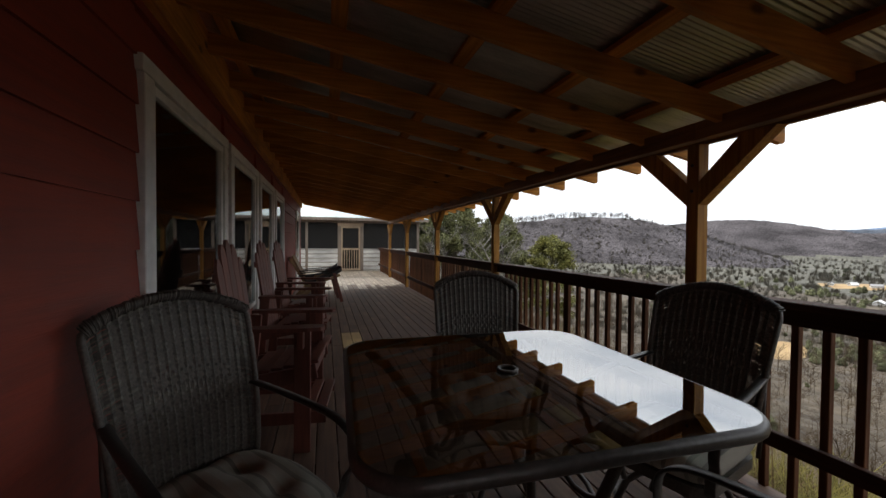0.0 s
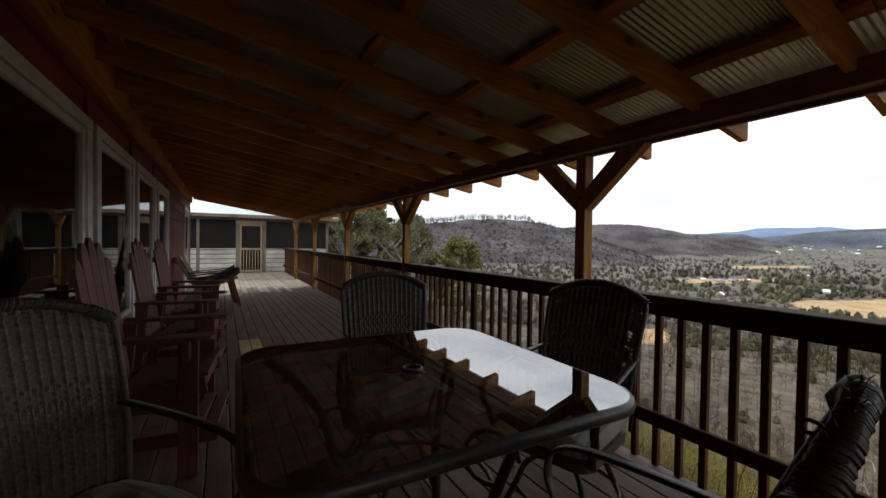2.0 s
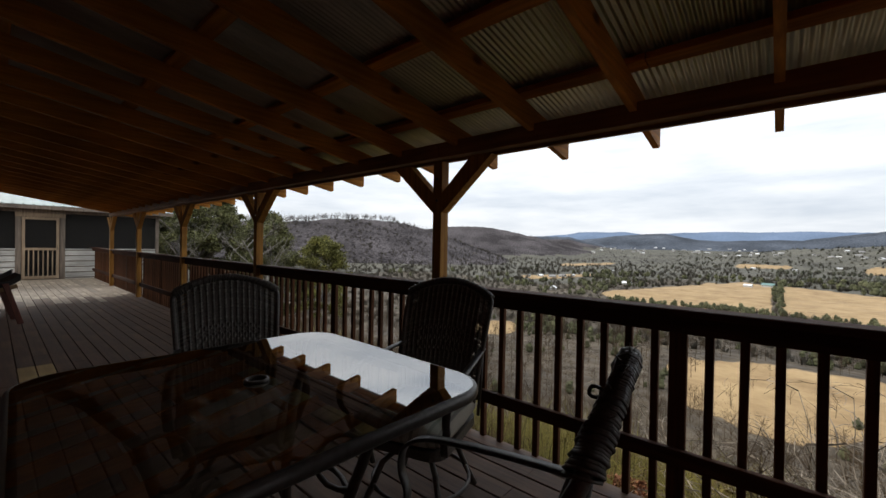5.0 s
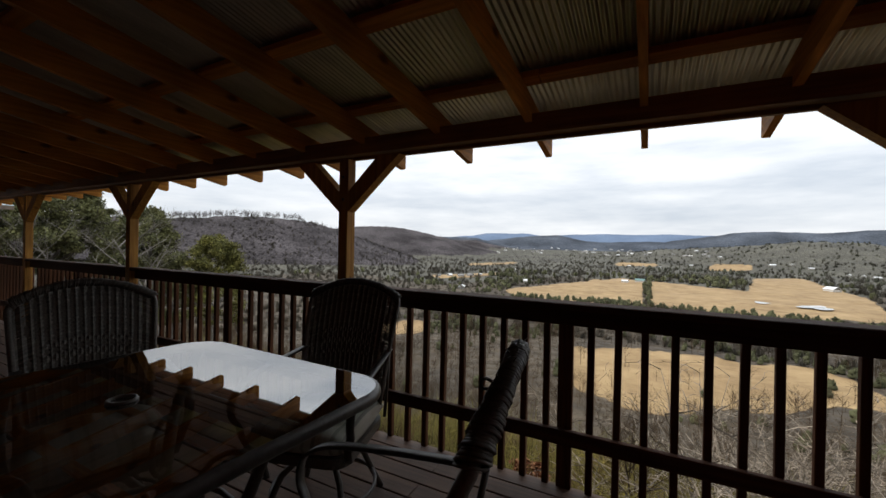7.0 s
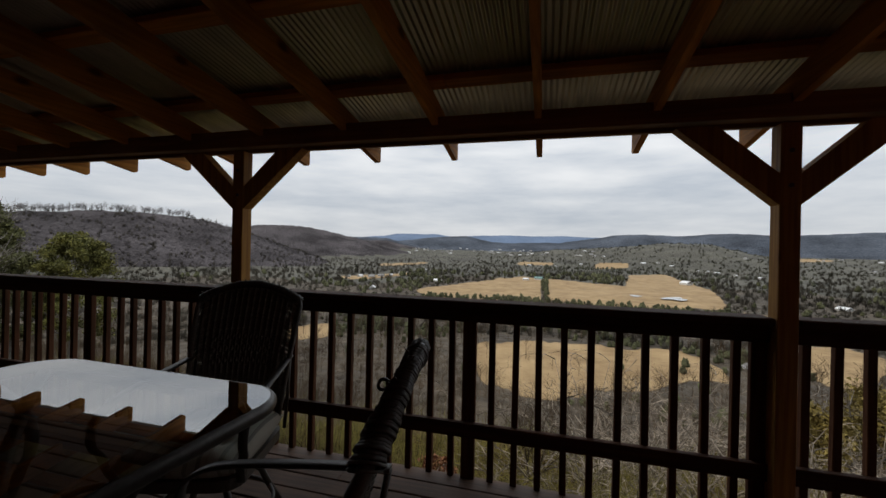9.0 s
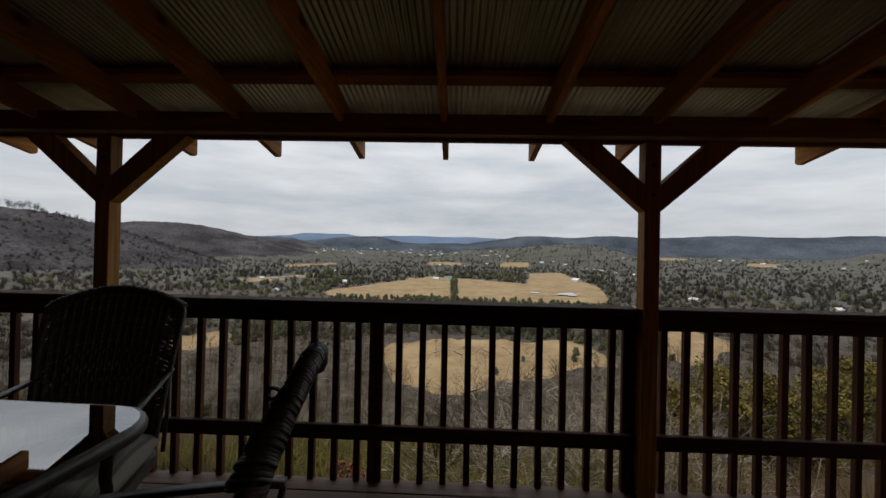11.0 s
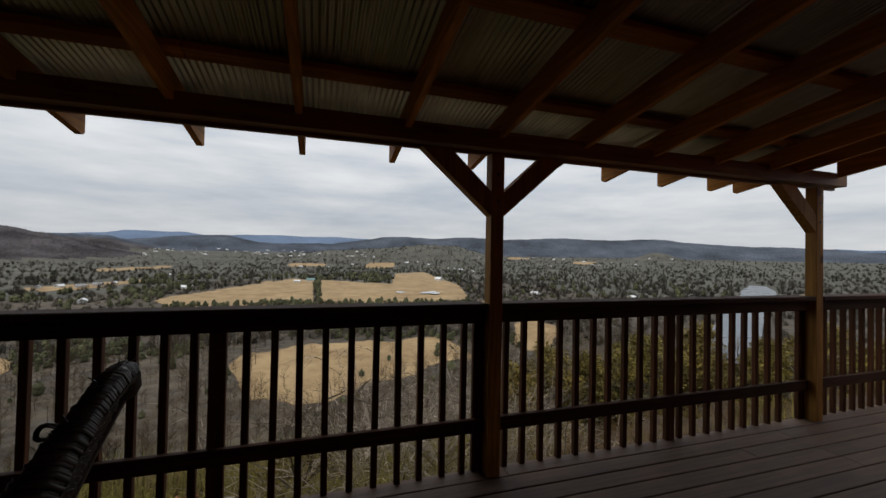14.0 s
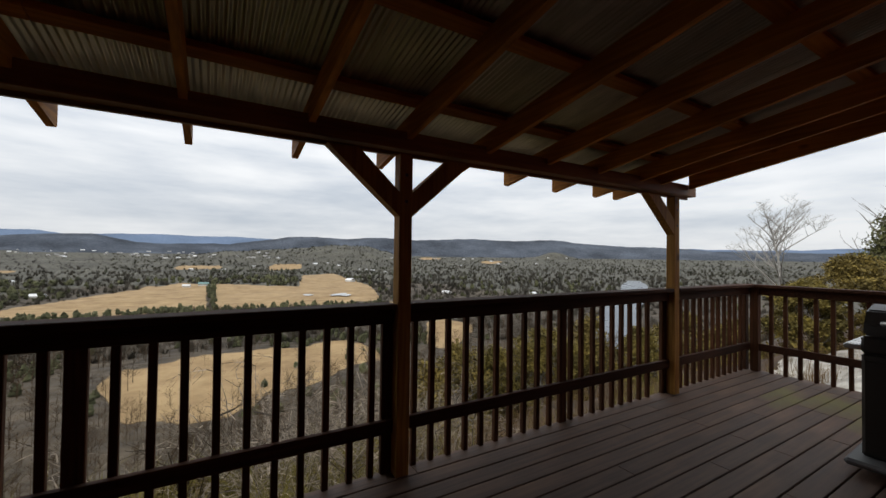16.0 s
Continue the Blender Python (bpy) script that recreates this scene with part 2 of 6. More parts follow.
def build_cushion_material():
    """Woven cloth striped in cream, sage and charcoal."""
    mat = bpy.data.materials.new("striped_cushion_cloth")
    mat.use_nodes = True
    nt = mat.node_tree
    add, link = nt.nodes.new, nt.links.new
    bsdf = nt.nodes["Principled BSDF"]
    bsdf.inputs["Roughness"].default_value = 0.95
    co, sep, mul, frac, ramp = (add(k) for k in ("ShaderNodeTexCoord", "ShaderNodeSeparateXYZ", "ShaderNodeMath", "ShaderNodeMath", "ShaderNodeValToRGB"))
    mul.operation, frac.operation = "MULTIPLY", "FRACT"
    mul.inputs[1].default_value = 7.5
    ramp.color_ramp.interpolation = "CONSTANT"
    stops = ((0.0, (0.33, 0.32, 0.27)), (0.3, (0.20, 0.20, 0.17)), (0.42, (0.28, 0.28, 0.23)), (0.66, (0.16, 0.15, 0.13)), (0.78, (0.30, 0.27, 0.22)))
    while len(ramp.color_ramp.elements) < len(stops):
        ramp.color_ramp.elements.new(0.5)
    for el, (pos, col) in zip(ramp.color_ramp.elements, stops):
        el.position, el.color = pos, (*col, 1)
    link(co.outputs["Object"], sep.inputs[0])
    link(sep.outputs[0], mul.inputs[0])
    link(mul.outputs[0], frac.inputs[0])
    link(frac.outputs[0], ramp.inputs[0])
    link(ramp.outputs[0], bsdf.inputs["Base Color"])
    tex, bp = add("ShaderNodeTexNoise"), add("ShaderNodeBump")
    tex.inputs["Scale"].default_value = 220
    bp.inputs["Strength"].default_value, bp.inputs["Distance"].default_value = 0.3, 0.002
    link(tex.outputs["Fac"], bp.inputs["Height"])
    link(bp.outputs[0], bsdf.inputs["Normal"])
    return mat


M["cushion"] = build_cushion_material()


# ---- mesh helpers ----
def box(bm, lo, hi, bevel=0.0):
    """A box between two corners, its edges softened."""
    m = Matrix.LocRotScale([(a + b) / 2 for a, b in zip(lo, hi)], None, [max(b - a, 1e-4) for a, b in zip(lo, hi)])
    made = bmesh.ops.create_cube(bm, size=1, matrix=m)["verts"]
    if bevel:
        bmesh.ops.bevel(bm, geom=list({e for v in made for e in v.link_edges}), offset=bevel, segments=1, affect="EDGES")
    return bm


def bar(bm, a, b, wide, deep, bevel=0.0, up=(0, 0, 1)):
    """A squared timber from a to b."""
    a, b = Vector(a), Vector(b)
    z = (b - a).normalized()
    x = Vector(up).cross(z)
    x = x.normalized() if x.length > 1e-4 else Vector((1, 0, 0))
    y = z.cross(x)
    rot = Matrix((x, y, z)).transposed().to_4x4()
    m = Matrix.Translation((a + b) / 2) @ rot @ Matrix.Diagonal((wide, deep, (b - a).length, 1))
    made = bmesh.ops.create_cube(bm, size=1, matrix=m)["verts"]
    if bevel:
        bmesh.ops.bevel(bm, geom=list({e for v in made for e in v.link_edges}), offset=bevel, segments=1, affect="EDGES")
    return bm


def tube(bm, pts, radius, sides=8, closed=False, caps=True):
    """A round rod along points; radius may be one number or one per point."""
    pts = [Vector(p) for p in pts]
    n = len(pts)
    rings = []
    side = None
    for i, p in enumerate(pts):
        d = (pts[(i + 1) % n] - pts[i - 1]) if closed else (pts[min(i + 1, n - 1)] - pts[max(i - 1, 0)])
        d.normalize()
        if side is None:
            side = d.orthogonal().normalized()
        side = (side - d * side.dot(d)).normalized()
        other = d.cross(side)
        r = radius[i] if isinstance(radius, (list, tuple)) else radius
        rings.append([bm.verts.new(p + r * (math.cos(k * math.tau / sides) * side + math.sin(k * math.tau / sides) * other)) for k in range(sides)])
    for i in range(n if closed else n - 1):
        a, b = rings[i], rings[(i + 1) % n]
        for k in range(sides):
            f = bm.faces.new((a[k], a[(k + 1) % sides], b[(k + 1) % sides], b[k]))
            f.smooth = True
    if caps and not closed:
        bm.faces.new(rings[0][::-1])
        bm.faces.new(rings[-1])
    return bm


def as_mesh(name, bm, mat, smooth=False):
    bmesh.ops.recalc_face_normals(bm, faces=bm.faces[:])
    me = bpy.data.meshes.new(name)
    bm.to_mesh(me)
    bm.free()
    if smooth:
        for p in me.polygons:
            p.use_smooth = True
    if mat:
        me.materials.append(mat)
    return me


def part(name, bm, mat, parent, label="", smooth=False):
    ob = new(name, as_mesh(name, bm, mat, smooth))
    ob.parent = parent
    return tagged(ob, label)


def thing(name, label, category, group="", kind="", at=None):
    ob = new(name)
    ob.empty_display_size = 0.1
    if at is not None:
        ob.matrix_world = at
    return tagged(ob, label, category, group, kind)


def raw(name, verts, faces, mat, parent=None, smooth=False):
    me = bpy.data.meshes.new(name)
    me.from_pydata([tuple(v) for v in verts], [], [tuple(f) for f in faces])
    me.materials.append(mat)
    if smooth:
        me.polygons.foreach_set("use_smooth", [True] * len(me.polygons))
    ob = new(name, me)
    ob.parent = parent
    return ob


# ---- plan (metres; x away from the house, y along the porch) ----
WALL_X = -0.79
POST_X = 2.415          # middle of the roof posts
DECK_EDGE = 2.50
DECK_SOUTH, DECK_NORTH = -6.10, 18.75
POSTS = (-4.23, -1.114, 2.126, 5.37, 8.50, 11.90, 15.20)
RAFTER_0, RAFTER_STEP = 0.09, 0.618
SLOPE = 0.17


def rafter_low(x):
    return 2.165 + SLOPE * (2.33 - x)


# ---- house wall with its windows ----
WINDOWS = ((2.23, 3.83), (3.96, 5.42), (5.57, 7.00), (7.18, 8.55))
WIN_LOW, WIN_HIGH = 0.62, 2.165
rng = random.Random(4)


def build_wall():
    wall = tagged(new("wall_house"), "barn-red lap-sided house wall with large windows", "wall", kind="structure")
    bm = bmesh.new()
    stops = [DECK_SOUTH - 1.5]
    for a, b in WINDOWS:
        stops += [a + 0.11, b - 0.11]
    stops.append(14.6)
    for i in range(0, len(stops) - 1, 2):
        box(bm, (WALL_X - 0.15, stops[i], -0.3), (WALL_X - 0.03, stops[i + 1], 3.0))
    for a, b in WINDOWS:
        box(bm, (WALL_X - 0.15, a + 0.11, -0.3), (WALL_X - 0.03, b - 0.11, WIN_LOW))
        box(bm, (WALL_X - 0.15, a + 0.11, WIN_HIGH), (WALL_X - 0.03, b - 0.11, 3.0))
    part("wall_core", bm, M["red_paint"], wall)
    # lap siding, course by course, stopped at the window trim
    z = 0.02
    while z < 2.50:
        high = min(z + 0.222, 2.52)
        runs = [(DECK_SOUTH - 1.5, 14.4)]
        for a, b in WINDOWS:
            if z < 2.25 and high > 0.5:
                runs = [r for lo, hi in runs for r in ((lo, min(hi, a)), (max(lo, b), hi)) if r[1] - r[0] > 0.02]
        for lo, hi in runs:
            bm = bmesh.new()
            v = [bm.verts.new(p) for y in (lo, hi) for p in ((WALL_X - 0.03, y, z), (WALL_X, y, z), (WALL_X - 0.016, y, high + 0.012), (WALL_X - 0.03, y, high + 0.012))]
            for f in ((0, 1, 2, 3), (7, 6, 5, 4), (0, 4, 5, 1), (1, 5, 6, 2), (2, 6, 7, 3), (3, 7, 4, 0)):
                bm.faces.new([v[k] for k in f])
            part("siding_board", bm, M["red_paint"], wall)
        z += 0.222
    return wall


build_wall()


def build_window(n, a, b):
    win = tagged(new(f"window_{n}"), "white-trimmed fixed house window reflecting the porch", "window", kind="structure")
    low, high, x = WIN_LOW, WIN_HIGH, WALL_X
    for name, lo, hi in (("trim_side", (a, low - 0.1), (a + 0.11, high + 0.005)), ("trim_side", (b - 0.11, low - 0.1), (b, high + 0.005)),
                         ("trim_head", (a - 0.015, high + 0.008), (b + 0.015, high + 0.088)), ("sill", (a - 0.02, low - 0.14), (b + 0.02, low - 0.103))):
        bm = box(bmesh.new(), (x - 0.03, lo[0], lo[1]), (x + (0.05 if name == "sill" else 0.024), hi[0], hi[1]), 0.004)
        part(name, bm, M["white_paint"], win)
    bm = bmesh.new()
    ya, yb = a + 0.112, b - 0.112
    for lo, hi in (((ya, low), (ya + 0.05, high)), ((yb - 0.05, low), (yb, high)), ((ya + 0.05, high - 0.05), (yb - 0.05, high)), ((ya + 0.05, low), (yb - 0.05, low + 0.05))):
        box(bm, (x - 0.060, lo[0], lo[1]), (x + 0.008, hi[0], hi[1]), 0.003)
    part("window_frame", bm, M["white_paint"], win)
    bm = box(bmesh.new(), (x - 0.016, ya + 0.04, low + 0.04), (x - 0.012, yb - 0.04, high - 0.04))
    part("pane", bm, M["window_glass"], win)
    return win


for n, (a, b) in enumerate(WINDOWS, 1):
    build_window(n, a, b)

# the room behind the glass, its dimness put into dark walls, and plain walls that close the house
# an added wall, out of view, keeps southern sky light off the ceiling
light_block = tagged(new("wall_wing"), "added unseen wall that keeps sky light off the porch ceiling", "wall", kind="structure")
part("wing_core", box(bmesh.new(), (WALL_X - 0.14, DECK_SOUTH - 0.18, -1.3), (0.62, DECK_SOUTH - 0.02, 3.0)), M["red_paint"], light_block)
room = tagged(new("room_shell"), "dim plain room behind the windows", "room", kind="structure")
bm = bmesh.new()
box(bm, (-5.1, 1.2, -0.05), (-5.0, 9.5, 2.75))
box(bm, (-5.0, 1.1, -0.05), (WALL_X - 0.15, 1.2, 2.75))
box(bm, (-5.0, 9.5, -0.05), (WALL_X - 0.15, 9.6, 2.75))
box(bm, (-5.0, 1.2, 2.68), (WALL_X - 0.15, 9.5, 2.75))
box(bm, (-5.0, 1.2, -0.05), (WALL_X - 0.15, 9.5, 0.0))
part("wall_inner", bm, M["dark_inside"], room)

# white-framed door past the last window, its edge towards the porch
door = tagged(new("door_1"), "white-framed glazed house door, shut", "door", kind="structure")
for name, lo, hi in (("trim_side", (11.95, 0.02), (12.08, 2.13)), ("trim_side", (13.05, 0.02), (13.18, 2.13)), ("trim_head", (11.93, 2.135), (13.20, 2.26))):
    part(name, box(bmesh.new(), (WALL_X - 0.02, lo[0], lo[1]), (WALL_X + 0.026, hi[0], hi[1]), 0.004), M["white_paint"], door)
leaf = part("door_leaf", box(bmesh.new(), (WALL_X - 0.02, 12.085, 0.03), (WALL_X + 0.008, 13.045, 2.128), 0.003), M["white_paint"], door)
part("pane", box(bmesh.new(), (WALL_X + 0.010, 12.22, 0.9), (WALL_X + 0.014, 12.91, 1.98)), M["window_glass"], leaf)
part("handle", tube(bmesh.new(), [(WALL_X + 0.008, 12.14, 1.0), (WALL_X + 0.05, 12.14, 1.0), (WALL_X + 0.05, 12.24, 1.0)], 0.009), M["brass"], leaf)

# ---- porch roof ----
ROOF_Y = (-4.50, 15.45)
END_RAFTERS = (-3.96, )
rafter_count = (-6, math.floor((ROOF_Y[1] - 0.1 - RAFTER_0) / RAFTER_STEP))
frame_group = "porch roof timbers"


def build_roof_frame():
    ledger = thing("roof_ledger", "amber-stained ledger board fixed along the house wall", "timber", kind="structure")
    part("ledger_board", box(bmesh.new(), (WALL_X - 0.028, ROOF_Y[0], 2.535), (WALL_X + 0.04, 14.5, rafter_low(WALL_X) + 0.15), 0.004), M["stained_wood_y"], ledger)
    beam = thing("roof_beam", "amber-stained double beam carried on the porch posts", "beam", kind="structure")
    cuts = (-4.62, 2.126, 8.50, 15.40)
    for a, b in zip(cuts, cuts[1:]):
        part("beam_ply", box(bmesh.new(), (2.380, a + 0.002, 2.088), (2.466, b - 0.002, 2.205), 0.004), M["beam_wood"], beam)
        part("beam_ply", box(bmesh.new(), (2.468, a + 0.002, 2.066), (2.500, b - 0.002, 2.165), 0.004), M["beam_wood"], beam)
    # one rafter, copied along the porch
    x0, x1 = WALL_X + 0.042, 2.93
    bm = bmesh.new()
    prof = [(x0, rafter_low(x0)), (2.378, rafter_low(2.378)), (2.378, 2.207), (2.472, 2.207), (2.472, rafter_low(2.472)), (x1 - 0.02, rafter_low(x1) - 0.002), (x1, rafter_low(x1) + 0.012), (x1, rafter_low(x1) + 0.14), (x0, rafter_low(x0) + 0.14)]
    sides = [[bm.verts.new((x, y, z)) for x, z in prof] for y in (-0.019, 0.019)]
    bm.faces.new(sides[0])
    bm.faces.new(sides[1][::-1])
    for i in range(len(prof)):
        j = (i + 1) % len(prof)
        bm.faces.new((sides[0][j], sides[0][i], sides[1][i], sides[1][j]))
    rafter = tagged(new("rafter", as_mesh("rafter", bm, M["stained_wood_x"])), "amber-stained pine rafter under the metal porch roof", "rafter", frame_group)
    rafter.location.y = RAFTER_0 + rafter_count[0] * RAFTER_STEP
    for k in range(rafter_count[0] + 1, rafter_count[1] + 1):
        copy_thing(rafter, pose(0, RAFTER_0 + k * RAFTER_STEP + rng.uniform(-0.012, 0.012), rng.uniform(-0.003, 0.003)))
    for y in END_RAFTERS:
        copy_thing(rafter, pose(0, y, 0))
    # board that closes the roof's open end
    bm = bmesh.new()
    a, b = WALL_X + 0.042, 2.372
    v = [[bm.verts.new((x, y, rafter_low(x) + dz)) for x, dz in ((a, 0.0), (b, 0.0), (b, 0.14), (a, 0.14))] for y in (-4.492, -4.454)]
    bm.faces.new(v[0])
    bm.faces.new(v[1][::-1])
    for i in range(4):
        j = (i + 1) % 4
        bm.faces.new((v[0][j], v[0][i], v[1][i], v[1][j]))
    tagged(new("end_rafter", as_mesh("end_rafter", bm, M["stained_wood_x"])), "amber-stained board closing the end of the porch roof", "rafter", frame_group)
    # purlins lie flat across the rafters
    for x in (-0.62, 0.10, 0.86, 1.56, 2.22, 2.86):
        z = rafter_low(x) + 0.143
        a, b = ROOF_Y[0] + 0.03, ROOF_Y[1] - 0.03
        cuts = [a, a + 4.4 + x * 0.3, a + 9.2 + x * 0.2, a + 14.4 - x * 0.3, b]
        purlin = thing("purlin", "amber-stained batten under the corrugated roof sheets", "batten", "roof battens")
        for c, d in zip(cuts, cuts[1:]):
            bm = box(bmesh.new(), (-0.045, c + 0.002, 0), (0.045, d - 0.002, 0.038), 0.003)
            bmesh.ops.transform(bm, matrix=Matrix.Translation((x, 0, z)) @ Matrix.Rotation(math.atan(SLOPE), 4, "Y"), verts=bm.verts[:])
            part("batten", bm, M["stained_wood_y"], purlin)


build_roof_frame()


def build_roof_sheets():
    """Corrugated sheets, one wave every 3.3 cm, each sheet lapping the next."""
    pitch, sheet, per = 0.033, 20, 8
    y, n = ROOF_Y[0], 0
    verts, faces = [], []
    xs = [WALL_X - 0.02, 0.35, 1.45, 2.35, 2.99]
    while y < ROOF_Y[1]:
        base = len(verts)
        lift = 0.002 * (n % 2)
        cols = sheet * per + 3
        tilt = rng.uniform(-0.002, 0.002)
        for i in range(cols):
            yy = y + i * pitch / per
            for x in xs:
                verts.append((x, yy, rafter_low(x) + 0.143 + 0.049 + lift + 0.0058 * math.sin(i * math.tau / per) + tilt * x))
        k = len(xs)
        for i in range(cols - 1):
            for j in range(k - 1):
                a = base + i * k + j
                faces.append((a, a + 1, a + k + 1, a + k))
        y += sheet * pitch
        n += 1
    ob = raw("ceiling_roof_sheets", verts, faces, M["corrugated"], smooth=True)
    mod = ob.modifiers.new("thickness", "SOLIDIFY")
    mod.thickness, mod.offset = 0.0012, 1
    return tagged(ob, "galvanised corrugated metal porch roof over open rafters", "roof", kind="structure")


build_roof_sheets()

# ---- posts ----
def build_post(y, braces):
    post = thing("porch_post", "amber-stained square porch post with diagonal knee braces", "post", "porch posts")
    s = 0.0445
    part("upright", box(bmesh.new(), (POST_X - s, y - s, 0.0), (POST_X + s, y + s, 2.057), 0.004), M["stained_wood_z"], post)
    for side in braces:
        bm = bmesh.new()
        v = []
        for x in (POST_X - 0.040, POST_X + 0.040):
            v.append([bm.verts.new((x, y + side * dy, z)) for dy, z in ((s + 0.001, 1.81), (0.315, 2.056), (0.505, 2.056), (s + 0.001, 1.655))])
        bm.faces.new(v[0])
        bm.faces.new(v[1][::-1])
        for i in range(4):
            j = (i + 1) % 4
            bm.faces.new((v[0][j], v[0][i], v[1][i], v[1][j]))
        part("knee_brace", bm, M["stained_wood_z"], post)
    for z in (1.75, 1.92):
        bm = bmesh.new()
        tube(bm, [(POST_X - s - 0.006, y, z), (POST_X - s, y, z)], 0.012, 6)
        part("bolt", bm, M["bronze"], post)


for y in POSTS:
    build_post(y, (1,) if y == POSTS[0] else (-1, 1))

# ---- railings ----
BAL = 0.019


def build_rail(name, lo, hi, along, fixed, posts, spots, label):
    """A railing from lo to hi along an axis, with its cap, rails, small posts and balusters."""
    rail = thing(name, label, "railing", "deck railings")

    def place(bm):
        if along == "x":
            bmesh.ops.transform(bm, matrix=Matrix(((0, 1, 0, 0), (-1, 0, 0, fixed), (0, 0, 1, 0), (0, 0, 0, 1))), verts=bm.verts[:])
        else:
            bmesh.ops.translate(bm, verts=bm.verts[:], vec=(fixed, 0, 0))
        return bm

    part("rail_cap", place(box(bmesh.new(), (-0.075, lo, 1.058), (0.075, hi, 1.096), 0.006)), M["rail_wood_y"], rail)
    part("top_rail", place(box(bmesh.new(), (-0.020, lo, 0.965), (0.018, hi, 1.056), 0.004)), M["rail_wood_y"], rail)
    part("bottom_rail", place(box(bmesh.new(), (-0.020, lo, 0.265), (0.018, hi, 0.352), 0.004)), M["rail_wood_y"], rail)
    for p in posts:
        part("rail_post", place(box(bmesh.new(), (0.020, p - 0.042, -0.20), (0.058, p + 0.042, 1.056), 0.004)), M["rail_wood_z"], rail)
    bm = place(box(bmesh.new(), (0.020, -BAL, -0.10), (0.056, BAL, 1.054), 0.003))
    me = as_mesh("baluster", bm, M["rail_wood_z"])
    for q in spots:
        q += rng.uniform(-0.005, 0.005)
        ob = new("baluster", me)
        ob.parent = rail
        if along == "x":
            ob.location = (q, 0, rng.uniform(-0.01, 0.01))
        else:
            ob.location = (0, q, rng.uniform(-0.01, 0.01))
        ob.rotation_euler = (rng.uniform(-0.006, 0.006), 0, 0) if along == "y" else (0, rng.uniform(-0.006, 0.006), 0)
    return rail


RAIL_LABEL = "dark red-brown wooden deck railing with square balusters"
RX = 2.442


def run(first, count, step=0.1415):
    """Places at even steps."""
    return [first + i * step for i in range(count)]


# middle post and baluster runs of each stretch, from the open end to the screened room
STRETCHES = (
    ([DECK_SOUTH + 0.08], run(-5.87, 12, 0.1385)),
    ([-2.655], run(-3.885, 9, 0.1405) + run(-2.508, 10)),
    ([0.474], run(-0.94, 10, 0.1418) + run(0.577, 11, 0.1425)),
    ([3.672], run(2.335, 9, 0.1435) + run(3.85, 10)),
    ([6.90], run(5.60, 9) + run(7.02, 10)),
    ([10.15], run(8.73, 10) + run(10.27, 11)),
    ([13.50], run(12.13, 10) + run(13.62, 11)),
    ([16.95], run(15.43, 11) + run(17.07, 11)),
)
stops = [DECK_SOUTH + 0.02, *POSTS, DECK_NORTH - 0.05]
for (a, b), (mids, spots) in zip(zip(stops, stops[1:]), STRETCHES):
    lo = a + (0.05 if a in POSTS else 0.0)
    hi = b - (0.05 if b in POSTS else 0.0)
    build_rail("deck_railing", lo, hi, "y", RX, mids + ([a + 0.070] if a in POSTS else []), spots, RAIL_LABEL)
end_rail = build_rail("deck_railing", 0.05, RX - 0.078, "x", DECK_SOUTH + 0.08, [1.0], run(0.12, 16, 0.1400), RAIL_LABEL)
part("corner_post", box(bmesh.new(), (RX - 0.110, DECK_SOUTH + 0.034, 0.002), (RX - 0.022, DECK_SOUTH + 0.122, 1.055), 0.005), M["rail_wood_z"], end_rail)

# ---- screened room across the far end ----
SY = DECK_NORTH
room2 = tagged(new("screened_room"), "weathered screened porch room with white boards below dark screens", "outbuilding")


